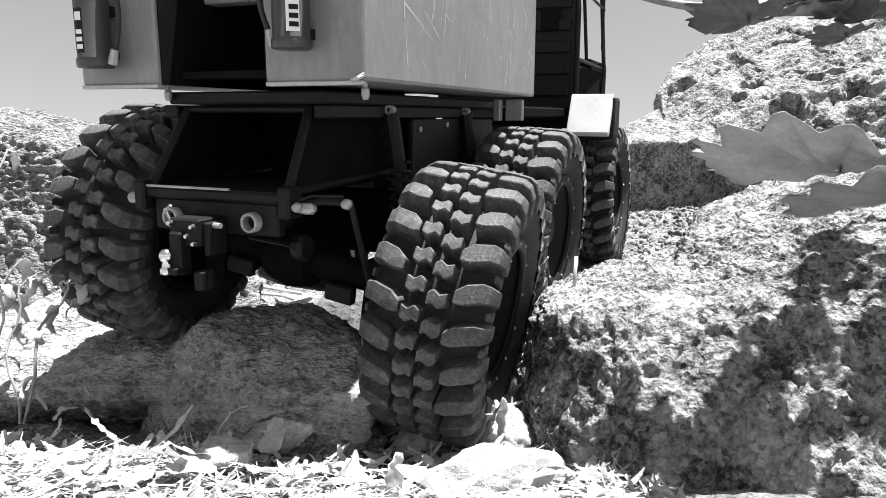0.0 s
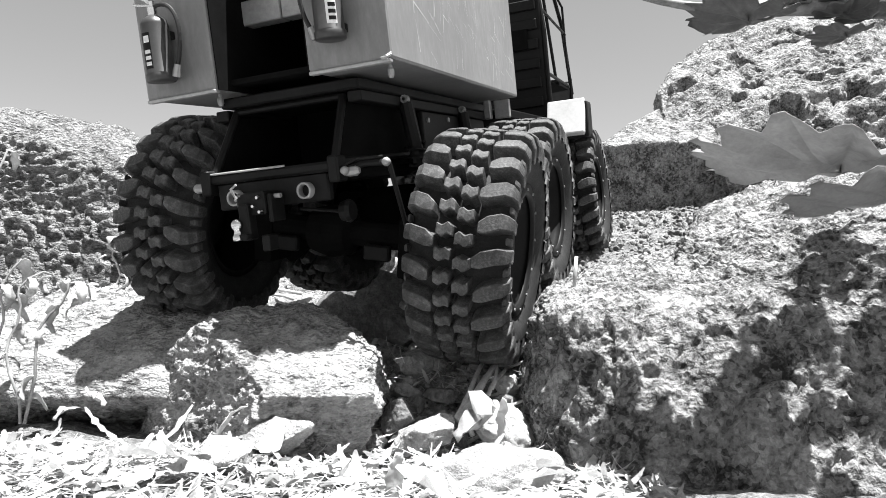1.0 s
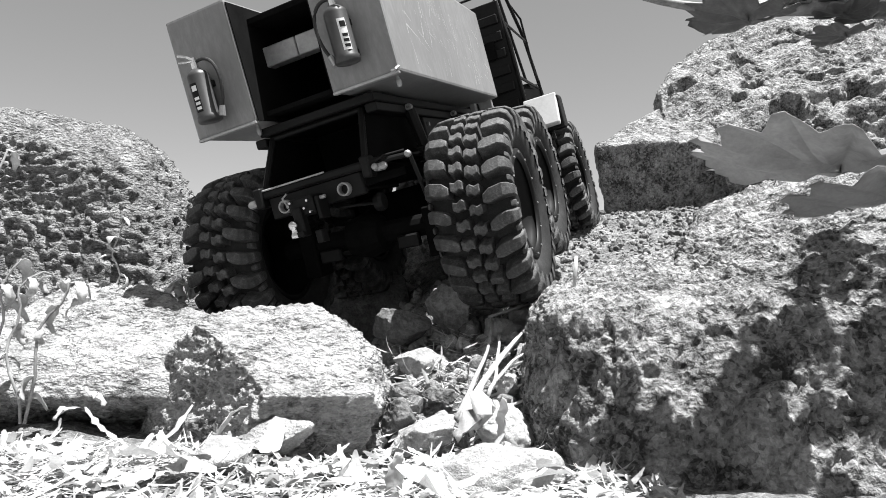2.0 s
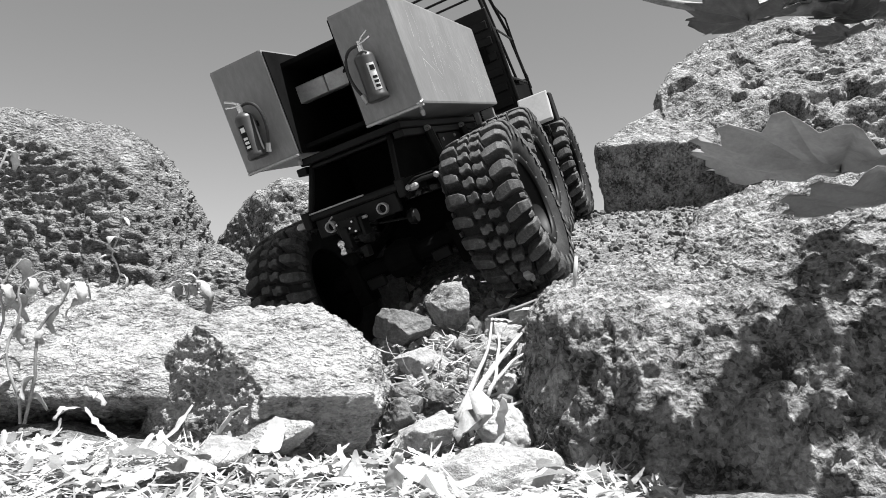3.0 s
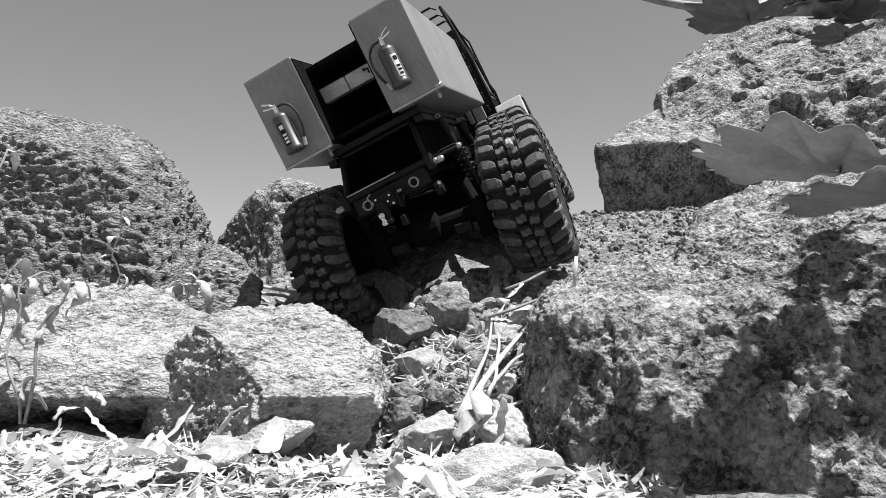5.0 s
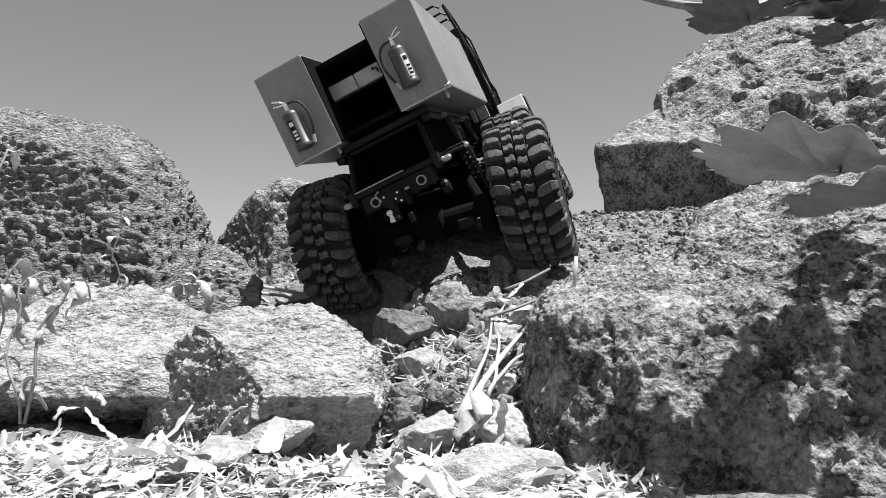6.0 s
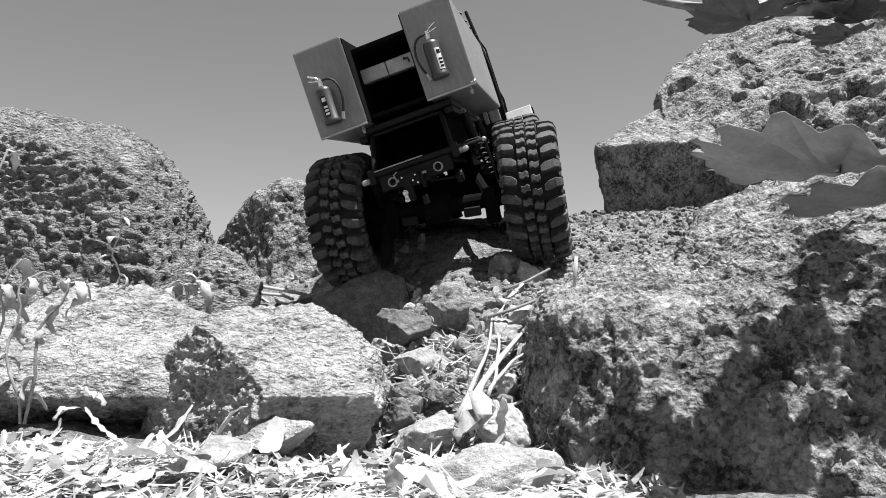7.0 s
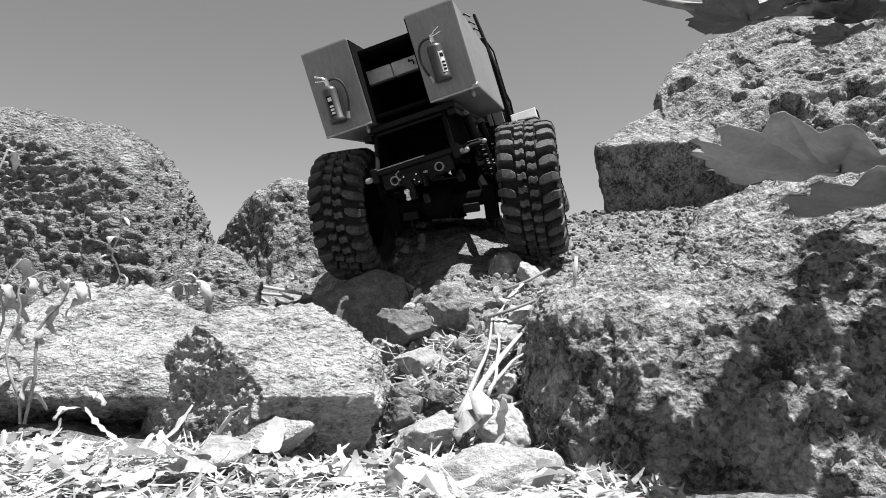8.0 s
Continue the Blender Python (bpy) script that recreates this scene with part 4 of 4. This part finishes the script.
def chassis():
    tub = bmesh.new()
    # sloped rear tub: two cheeks, a cross bar, and the open middle
    for s in (-1, 1):
        rod(tub, [(s * 0.036, 0.001, -0.044), (s * 0.033, 0.023, -0.010)], 0.0022, 8)
        rod(tub, [(s * 0.036, 0.001, -0.044), (s * 0.040, 0.10, -0.040)], 0.0020, 8)
        rod(tub, [(s * 0.033, 0.023, -0.010), (s * 0.036, 0.10, -0.010)], 0.0018, 8)
    rod(tub, [(-0.033, 0.023, -0.010), (0.033, 0.023, -0.010)], 0.0018, 8)
    frame_ob = part("rear_frame", tub, M_BLACK, truck, "black tubular rear frame")
    for s in (-1, 1):
        ck = bmesh.new()
        v = [ck.verts.new(p) for p in ((s * 0.0355, 0.003, -0.043), (s * 0.0335, 0.024, -0.012), (s * 0.0365, 0.10, -0.012), (s * 0.0405, 0.10, -0.040))]
        f = ck.faces.new(v)
        ck.normal_update()
        bmesh.ops.solidify(ck, geom=[f], thickness=0.0014)
        part("side_plate", ck, M_MATTBLACK, frame_ob)
    floor_b = bmesh.new()
    block(floor_b, (-0.034, 0.004, -0.0455), (0.034, 0.10, -0.043), 0.0004)
    block(floor_b, (-0.034, 0.085, -0.043), (0.034, 0.088, -0.008), 0.0004)
    part("tub_floor", floor_b, M_MATTBLACK, frame_ob)
    bp = bmesh.new()
    block(bp, (-0.040, -0.004, -0.0485), (0.036, 0.004, -0.0435), 0.0012)
    block(bp, (-0.034, -0.001, -0.0625), (0.032, 0.004, -0.0485), 0.0008)
    bumper = part("bumper", bp, M_BLACK, truck, "black steel rear bumper")
    edge = bmesh.new()
    rod(edge, [(-0.038, -0.0036, -0.0432), (0.010, -0.0036, -0.0432)], 0.0006, 6)
    part("worn_edge", edge, M_EDGE, bumper)
    for s in (-1, 1):
        lug = bmesh.new()
        block(lug, (s * 0.038 - 0.003, -0.006, -0.054), (s * 0.038 + 0.003, 0.004, -0.041), 0.0010)
        part("bumper_bracket", lug, M_BLACK, bumper)
        tb = bmesh.new()
        lathe(tb, ((0.004, 0.0030), (-0.0045, 0.0030), (-0.0055, 0.0034), (-0.0050, 0.0042), (0.004, 0.0042)), 18, "y", pose(s * 0.021 - 0.001, 0, -0.0565))
        part("tow_tube", tb, M_BEAM, bumper, "open steel tube end", True)
        bt = bmesh.new()
        lathe(bt, ((0.0, 0.0), (0.0, 0.0020), (s * 0.003, 0.0026), (s * 0.007, 0.0026), (s * 0.0085, 0.0014), (s * 0.0085, 0.0)), 8, "x", pose(s * 0.041, 0, -0.0495))
        part("end_bolt", bt, M_BEAM, bumper)
    # hitch with ball
    h = bmesh.new()
    block(h, (-0.012, -0.016, -0.066), (0.004, -0.001, -0.0545), 0.0008)
    block(h, (-0.010, -0.019, -0.078), (-0.004, -0.012, -0.060), 0.0008)
    block(h, (-0.013, -0.022, -0.0775), (-0.004, -0.012, -0.0745), 0.0006)
    hitch = part("tow_hitch", h, M_BLACK, truck, "black tow hitch with bolts and a chrome ball")
    ball = bmesh.new()
    lathe(ball, ((-0.0775, 0.0), (-0.0775, 0.0030), (-0.0755, 0.0030), (-0.0745, 0.0022), (-0.0725, 0.0018), (-0.0715, 0.0026), (-0.0700, 0.0031), (-0.0685, 0.0028), (-0.0672, 0.0016), (-0.0668, 0.0)), 16, "z", pose(-0.0105, -0.020, 0))
    part("tow_ball", ball, M_CHROME, hitch, "chrome tow ball", True)
    for lo, hi in (((0.004, -0.014, -0.070), (0.0065, -0.002, -0.056)), ((-0.0145, -0.013, -0.064), (-0.012, -0.002, -0.055)), ((0.001, -0.018, -0.084), (0.0055, -0.010, -0.076))):
        q = bmesh.new()
        block(q, lo, hi, 0.0006)
        part("hitch_plate", q, M_BLACK, hitch)
    pin = bmesh.new()
    rod(pin, [(-0.017, -0.010, -0.0575), (0.010, -0.010, -0.0575)], 0.0012, 8)
    rod(pin, [(-0.0165, -0.010, -0.0575), (-0.0175, -0.012, -0.052), (-0.014, -0.012, -0.050)], 0.0007, 6)
    part("hitch_pin", pin, M_BEAM, hitch, "bare steel hitch pin")
    for x, z in ((-0.010, -0.0565), (0.0015, -0.0575), (-0.0015, -0.0615), (0.002, -0.0645), (-0.0075, -0.062)):
        bo = bmesh.new()
        lathe(bo, ((-0.0185, 0.0), (-0.0185, 0.0008), (-0.0165, 0.0012), (-0.0155, 0.0012)), 8, "y", pose(x, 0, z))
        part("bolt", bo, M_CHROME, hitch)
    # rails, motor and gearbox lumps under the bodywork
    rl = bmesh.new()
    for s in (-1, 1):
        block(rl, (s * 0.030 - 0.003, 0.09, -0.040), (s * 0.030 + 0.003, 0.50, -0.028), 0.0006)
    for y in (0.14, 0.26, 0.38):
        block(rl, (-0.030, y, -0.038), (0.030, y + 0.008, -0.030), 0.0005)
    part("chassis_rail", rl, M_BLACK, truck)
    gb = bmesh.new()
    block(gb, (-0.022, 0.10, -0.052), (0.022, 0.19, -0.014), 0.003, seg=2)
    part("gearbox", gb, M_BLACK, truck)
    gb = bmesh.new()
    block(gb, (-0.018, 0.27, -0.058), (0.018, 0.36, -0.020), 0.003, seg=2)
    part("motor_case", gb, M_BLACK, truck)
    # Made broad and deep to block light and close the gap under the truck.
    sk = bmesh.new()
    block(sk, (-0.050, 0.150, -0.100), (0.050, 0.40, -0.0585), 0.006, seg=2)
    part("skid_block", sk, M_MATTBLACK, truck)
    for s in (-1, 1):
        tl = bmesh.new()
        rod(tl, [(s * 0.030, 0.15, -0.068), (s * 0.045, 0.075, -0.096)], 0.0045, 8)
        part("lower_link", tl, M_MATTBLACK, truck)
    for s in (-1, 1):
        x0, x1 = sorted((s * 0.0405, s * 0.0440))
        pn = bmesh.new()
        block(pn, (x0, 0.104, -0.052), (x1, 0.236, -0.0145), 0.0012, seg=2)
        panel = part("side_panel", pn, M_BLACK, truck, "black side panel with bare bolts")
        for y, z in ((0.112, -0.020), (0.150, -0.018), (0.190, -0.020), (0.225, -0.046)):
            bo = bmesh.new()
            lathe(bo, ((s * 0.0440, 0.0016), (s * 0.0452, 0.0016), (s * 0.0452, 0.0008), (s * 0.0446, 0.0)), 10, "x", pose(0, y, z))
            part("bolt", bo, M_BEAM, panel)
    for s in (-1, 1):
        for y in (0.072, 0.175, 0.41):
            sh = bmesh.new()
            top, low = Vector((s * 0.047, y, -0.012)), Vector((s * 0.052, y + 0.010, -0.078))
            rod(sh, [top, top.lerp(low, 0.55)], 0.0042, 10)
            rod(sh, [top.lerp(low, 0.5), low], 0.0016, 8)
            shock = part("shock_absorber", sh, M_BLACK, truck)
            sp = bmesh.new()
            turns = [top.lerp(low, 0.35 + 0.6 * k / 70) + Vector((math.cos(k * 0.72), math.sin(k * 0.72), 0)) * 0.0060 for k in range(71)]
            rod(sp, turns, 0.0009, 5)
            part("spring", sp, M_BLACK, shock)
            ey = bmesh.new()
            lathe(ey, ((-0.002, 0.001), (-0.002, 0.0024), (0.002, 0.0024), (0.002, 0.001)), 10, "y", Matrix.Translation(top) @ pose(0, 0, 0.002))
            part("eyelet", ey, M_BEAM, shock)
    # shackle arm and link at the right end of the bumper
    ar = bmesh.new()
    rod(ar, [(0.040, -0.001, -0.049), (0.052, 0.002, -0.0465), (0.064, 0.004, -0.0470)], 0.0016, 8)
    rod(ar, [(0.040, -0.003, -0.0475), (0.050, -0.003, -0.0440), (0.062, 0.001, -0.0440)], 0.0006, 6)
    arm = part("sway_arm", ar, M_BLACK, truck, "black sway bar arm with drop link")
    for p in ((0.043, -0.003, -0.049), (0.064, 0.000, -0.047)):
        jt = bmesh.new()
        lathe(jt, ((-0.0022, 0.0), (-0.0022, 0.0015), (0.0, 0.0023), (0.0022, 0.0015), (0.0022, 0.0)), 10, "y", pose(*p))
        part("joint", jt, M_BEAM, arm, "", True)
    lk = bmesh.new()
    rod(lk, [(0.064, 0.003, -0.047), (0.063, 0.020, -0.085)], 0.0013, 8)
    part("drop_link", lk, M_BLACK, arm)
    # exhaust under the tub
    ex = bmesh.new()
    rod(ex, [(0.008, 0.010, -0.0655), (0.030, 0.014, -0.069)], 0.0010, 6)
    lathe(ex, ((0.0, 0.0), (0.0, 0.0050), (0.004, 0.0062), (0.006, 0.0050), (0.006, 0.0)), 12, "x", pose(0.030, 0.014, -0.069))
    part("track_rod", ex, M_BLACK, truck)


def cab():
    c = bmesh.new()
    block(c, (-0.064, 0.400, -0.020), (0.064, 0.405, 0.125), 0.0010)
    body = part("cab_back_wall", c, M_BLACK, truck, "black cab back wall with raised ribs")
    for k in range(7):
        q = bmesh.new()
        block(q, (-0.058, 0.3965, -0.014 + k * 0.019), (0.060, 0.3998, -0.004 + k * 0.019), 0.0008)
        part("rib", q, M_BLACK, body)
    q = bmesh.new()
    block(q, (0.034, 0.3945, 0.062), (0.050, 0.3963, 0.082), 0.0008)
    part("vent", q, M_MATTBLACK, body)
    q = bmesh.new()
    block(q, (-0.064, 0.4055, -0.024), (0.064, 0.56, -0.018), 0.0010)
    part("cab_floor", q, M_BLACK, body)
    for s in (-1, 1):
        q = bmesh.new()
        x0, x1 = sorted((s * 0.058, s * 0.061))
        block(q, (x0, 0.4055, -0.0178), (x1, 0.56, 0.034), 0.0010)
        part("door_sill", q, M_MATTBLACK, body)
    q = bmesh.new()
    block(q, (-0.048, 0.562, -0.020), (0.048, 0.66, 0.050), 0.004, seg=2)
    part("bonnet", q, M_MATTBLACK, body)
    for s in (-1, 1):
        cg = bmesh.new()
        rod(cg, [(s * 0.066, 0.402, -0.012), (s * 0.066, 0.402, 0.08), (s * 0.058, 0.408, 0.160)], 0.0024, 8)
        rod(cg, [(s * 0.058, 0.408, 0.160), (s * 0.054, 0.51, 0.163), (s * 0.057, 0.56, 0.110), (s * 0.060, 0.575, 0.030)], 0.0022, 8)
        rod(cg, [(s * 0.065, 0.405, 0.038), (s * 0.060, 0.56, 0.038)], 0.0018, 8)
        rod(cg, [(s * 0.063, 0.46, 0.038), (s * 0.056, 0.45, 0.162)], 0.0018, 8)
        rod(cg, [(s * 0.065, 0.405, 0.100), (s * 0.060, 0.56, 0.100)], 0.0014, 8)
        cage = part("roll_cage", cg, M_BLACK, body, "black tubular side cage")
        br = bmesh.new()
        rod(br, [(s * 0.056, 0.548, 0.005), (s * 0.062, 0.55, 0.012), (s * 0.064, 0.55, 0.045), (s * 0.061, 0.55, 0.060), (s * 0.061, 0.55, 0.13), (s * 0.054, 0.53, 0.150)], 0.0014, 8)
        rod(br, [(s * 0.056, 0.545, 0.042), (s * 0.063, 0.55, 0.042)], 0.0012, 8)
        part("grab_bar", br, M_BLACK, cage)
    for y in (0.408, 0.46, 0.51):
        rk = bmesh.new()
        rod(rk, [(-0.052, y, 0.160), (-0.046, y, 0.166), (0.046, y, 0.166), (0.052, y, 0.160)], 0.0016, 6)
        part("roof_bar", rk, M_BLACK, body)
    # side boxes ahead of the bed
    for s in (-1, 1):
        tk = bmesh.new()
        x0, x1 = sorted((s * 0.068, s * 0.104))
        block(tk, (x0, -0.003, -0.019), (x1, 0.003, 0.019), 0.0016, m=pose(0, 0.370, -0.012, -28, 0, 0), seg=2)
        plate = part("side_box", tk, M_WHITE, truck, "white enamelled side box behind the front wheel")
        bk = bmesh.new()
        block(bk, (x0 + 0.002, 0.374, -0.032), (x1 + 0.002 * s, 0.402, 0.003), 0.003, seg=2)
        part("box_shell", bk, M_BLACK, plate)
    # Plate added between box and cab to keep sun off the ground below.
    dk = bmesh.new()
    block(dk, (-0.060, LONG + 0.002, -0.014), (0.060, 0.394, -0.006), 0.0012)
    part("sun_blocking_deck", dk, M_MATTBLACK, truck)
    st = bmesh.new()
    block(st, (0.052, LONG - 0.028, -0.016), (0.057, LONG - 0.022, -0.002), 0.0006)
    block(st, (0.058, LONG - 0.020, -0.016), (0.070, LONG - 0.016, -0.002), 0.0006)
    part("bed_bracket", st, M_BEAM, truck, "bare metal bed bracket")


truck_box()
extinguisher(0.047, 0.0115, -1)
extinguisher(-0.0535, 0.007, 1)
chassis()
cab()


def wheel():
    """One wheel with its axle along x; outer side towards +x."""
    rim = bmesh.new()
    lathe(rim, ((-0.019, 0.032), (-0.019, 0.036), (-0.016, 0.034), (0.010, 0.030), (0.014, 0.034), (0.0195, 0.0365), (0.021, 0.0365), (0.0215, 0.0325), (0.017, 0.030), (0.010, 0.024), (0.008, 0.010), (0.016, 0.009), (0.016, 0.0)), 36)
    w = part("wheel", rim, M_BLACK, truck, "chunky black off-road wheel with deep lugs", True)
    t = bmesh.new()
    R = RADIUS
    lathe(t, ((-0.018, 0.0350), (-0.0215, 0.0372), (-0.0245, 0.043), (-0.0258, 0.049), (-0.0250, 0.0525), (-0.0225, 0.0534), (-0.014, 0.0538), (0.0, 0.0540), (0.014, 0.0538), (0.0225, 0.0534), (0.0250, 0.0525), (0.0258, 0.049), (0.0245, 0.043), (0.0215, 0.0372), (0.018, 0.0350)), 96)

    # The carcass colour carries the shade between the lugs.
    part("tyre", t, M_TYRE, w, "black mud-terrain tyre carcass", True)

    def lug(rows):
        """One raised tread piece: rows of (x, radius at top, start angle, end angle), from the middle out."""
        q = bmesh.new()
        tops, lows = [], []
        for x, r, a, b in rows:
            tops.append([q.verts.new((x, r * math.cos(g), r * math.sin(g))) for g in (a, (a + b) / 2, b)])
            k = min(r - 0.0012, 0.0528) if abs(x) < 0.0235 else min(0.0505, r - 0.0035)
            lows.append([q.verts.new((x, k * math.cos(g), k * math.sin(g))) for g in (a - 0.010, b + 0.010)])
        for j in range(len(rows) - 1):
            c, d = tops[j], tops[j + 1]
            q.faces.new((c[0], c[1], d[1], d[0]))
            q.faces.new((c[1], c[2], d[2], d[1]))
            q.faces.new((c[0], d[0], lows[j + 1][0], lows[j][0]))
            q.faces.new((c[2], lows[j][1], lows[j + 1][1], d[2]))
        q.faces.new((tops[0][0], lows[0][0], lows[0][1], tops[0][2], tops[0][1]))
        q.faces.new((tops[-1][0], tops[-1][1], tops[-1][2], lows[-1][1], lows[-1][0]))
        bmesh.ops.recalc_face_normals(q, faces=q.faces)
        rim_edges = [e for e in q.edges if len(e.link_faces) == 2 and e.calc_face_angle() > 0.6]
        bmesh.ops.bevel(q, geom=rim_edges, offset=0.0005, segments=1, affect="EDGES")
        me = bpy.data.meshes.new("tread_lug")
        q.to_mesh(me)
        q.free()
        me.materials.append(M_RUBBER)
        return me

    def ring_of(name, me, n, shift):
        for k in range(n):
            ob = new(name, me)
            ob.parent = w
            ob.matrix_basis = pose(0, 0, 0, 360 * (k + shift) / n, 0, 0)

    h = 0.068
    for s in (-1, 1):
        first = 0.5 if s > 0 else 0.0
        for i, shift in ((0.0112, first / 2), (0.0098, first / 2 + 0.5)):
            ring_of("tread_lug", lug((
                (s * i, R, -h * 0.55 + 0.05, h * 0.55 + 0.05), (s * (i + 0.004), R, -h + 0.03, h * 0.9 + 0.03), (s * 0.0215, R - 0.0008, -h, h * 0.8),
                (s * 0.0250, R - 0.0030, -h * 0.95, h * 0.75), (s * 0.0272, R - 0.0085, -h * 0.85, h * 0.65), (s * 0.0268, R - 0.0130, -h * 0.6, h * 0.4))), 12, shift)
        ring_of("shoulder_bar", lug(((s * 0.0240, R - 0.0055, -0.03, 0.03), (s * 0.0262, R - 0.0085, -0.03, 0.03))), 24, first + 0.5)
        c = 0.062
        ring_of("tread_block", lug((
            (s * 0.0008, R, -c * 0.55, c * 0.75), (s * 0.0030, R + 0.0002, -c * 0.95, c * 0.45),
            (s * 0.0058, R, -c * 0.5, c * 0.95), (s * 0.0088, R - 0.0002, -c * 0.8, c * 0.55))), 34, 0.35 if s > 0 else 0.0)
    ring = bmesh.new()
    lathe(ring, ((0.0205, 0.0300), (0.0222, 0.0305), (0.0228, 0.0335), (0.0222, 0.0362), (0.0205, 0.0366)), 40)
    part("beadlock_ring", ring, M_BLACK, w, "black beadlock ring", True)
    for k in range(12):
        a = 2 * math.pi * k / 12
        bo = bmesh.new()
        lathe(bo, ((0.022, 0.0009), (0.0234, 0.0008), (0.0234, 0.0)), 6, "x", pose(0, 0.0335 * math.cos(a), 0.0335 * math.sin(a)))
        part("bolt", bo, M_BEAM, w)
    return w


first_wheel = wheel()
WHEELS = []
for ax, ay in enumerate(AXLES):
    for s in (1, -1):
        wh = first_wheel if not WHEELS else copy_thing(first_wheel, Matrix())
        wh.parent = truck
        WHEELS.append((wh, ax, s))
stuck = bmesh.new()
block(stuck, (0.001, -RADIUS - 0.0035, -0.004), (0.006, -RADIUS + 0.001, 0.003), 0.001)
block(stuck, (0.004, -RADIUS - 0.0045, -0.006), (0.007, -RADIUS + 0.001, -0.001), 0.001)
bmesh.ops.transform(stuck, matrix=pose(0, 0, 0, 230, 0, 0), verts=stuck.verts)
part("stuck_leaf_scrap", stuck, M_STRAW, first_wheel, "scrap of pale dry leaf caught in the tread")
AXLE_BEAMS = []
for ay in AXLES:
    b = bmesh.new()
    rod(b, [(-0.068, 0, 0), (0.068, 0, 0)], 0.0075, 12)
    lathe(b, ((-0.016, 0.004), (-0.012, 0.013), (0.0, 0.016), (0.012, 0.013), (0.016, 0.004)), 16, "x", pose(-0.004, 0, 0))
    beam = part("axle", b, M_MATTBLACK, truck)
    for s in (-1, 1):
        q = bmesh.new()
        block(q, (s * 0.048 - 0.006, -0.010, -0.022), (s * 0.048 + 0.006, 0.010, 0.012), 0.001)
        part("link_bracket", q, M_MATTBLACK, beam)
        q = bmesh.new()
        block(q, (s * 0.030 - 0.008, -0.013, -0.013), (s * 0.030 + 0.008, -0.008, -0.004), 0.001)
        part("shock_mount", q, M_BLACK, beam)
    AXLE_BEAMS.append(beam)


# ---- what moves ----
TRUCK_ROWS = (
    (0.0, -0.0967, 0.2828, 0.1884, 13.71, 5.83, -21.99),
    (0.5, -0.0887, 0.3158, 0.2014, 11.74, 2.62, -20.52),
    (1.0, -0.0917, 0.3427, 0.2082, 11.09, -2.26, -21.04),
    (1.5, -0.0926, 0.3740, 0.2135, 10.86, -5.86, -21.43),
    (1.7, -0.0946, 0.3925, 0.2170, 11.36, -9.65, -21.49),
    (2.8, -0.0772, 0.4675, 0.2093, 14.69, -13.79, -20.82),
    (3.0, -0.0780, 0.4789, 0.2093, 15.54, -15.70, -21.17),
    (3.5, -0.0749, 0.4995, 0.2093, 15.86, -19.13, -20.84),
    (4.0, -0.0735, 0.5180, 0.2147, 15.08, -21.60, -20.22),
    (4.5, -0.0692, 0.5325, 0.2269, 13.35, -23.81, -18.10),
    (6.0, -0.0585, 0.5490, 0.2367, 13.46, -23.00, -16.36),
    (6.5, -0.0540, 0.5606, 0.2442, 12.18, -21.90, -15.05),
    (7.0, -0.0401, 0.5878, 0.2598, 10.77, -16.62, -12.96),
    (7.5, -0.0367, 0.6051, 0.2658, 10.00, -15.10, -12.50),
    (8.0, -0.0380, 0.6047, 0.2637, 10.49, -15.24, -13.56),
)
# seconds, height and lean of the rear axle under the body, and the wheels' turn
REAR_ROWS = (
    (0.0, -0.0859, 8.7, 0),
    (0.5, -0.0838, 9.3, 30),
    (1.0, -0.0823, 9.7, 57),
    (1.5, -0.0819, 8.5, 86),
    (1.7, -0.0840, 6.5, 103),
    (2.3, -0.0920, 0.0, 142),
    (2.8, -0.0985, -5.0, 176),
    (3.0, -0.0992, -6.0, 188),
    (3.5, -0.0978, -3.4, 215),
    (4.0, -0.0954, 1.9, 238),
    (4.5, -0.0964, 4.9, 260),
    (5.2, -0.0940, 7.5, 277),
    (6.0, -0.0913, 9.5, 297),
    (6.5, -0.0930, 9.2, 316),
    (7.0, -0.0899, 9.4, 344),
    (7.5, -0.0890, 8.9, 362),
    (8.0, -0.0863, 9.3, 362),
)


def motions():
    walk(truck, [(t, pose(*p)) for t, *p in TRUCK_ROWS])
    for k, beam in enumerate(AXLE_BEAMS):
        walk(beam, [(t, axle_pose(k, z, lean)) for t, z, lean, turn in REAR_ROWS])
    for wh, k, s in WHEELS:
        walk(wh, [(t, axle_pose(k, z, lean) @ pose(s * (TRACK if k == 0 else 0.081), 0, 0, 0, 0, max(0, 5 - 2 * t) if k == 0 else 0) @ pose(0, 0, 0, -turn - 40 * k, 0, 0) @ pose(0, 0, 0, 0, 0, 0 if s > 0 else 180)) for t, z, lean, turn in REAR_ROWS])


def axle_pose(k, z, lean):
    if k == 0:
        return pose(0, AXLES[0], z, 0, lean, 0)
    return pose(0, AXLES[k], (-0.080, -0.088)[k - 1], 0, lean * (0.35, -0.2)[k - 1], 0)


motions()
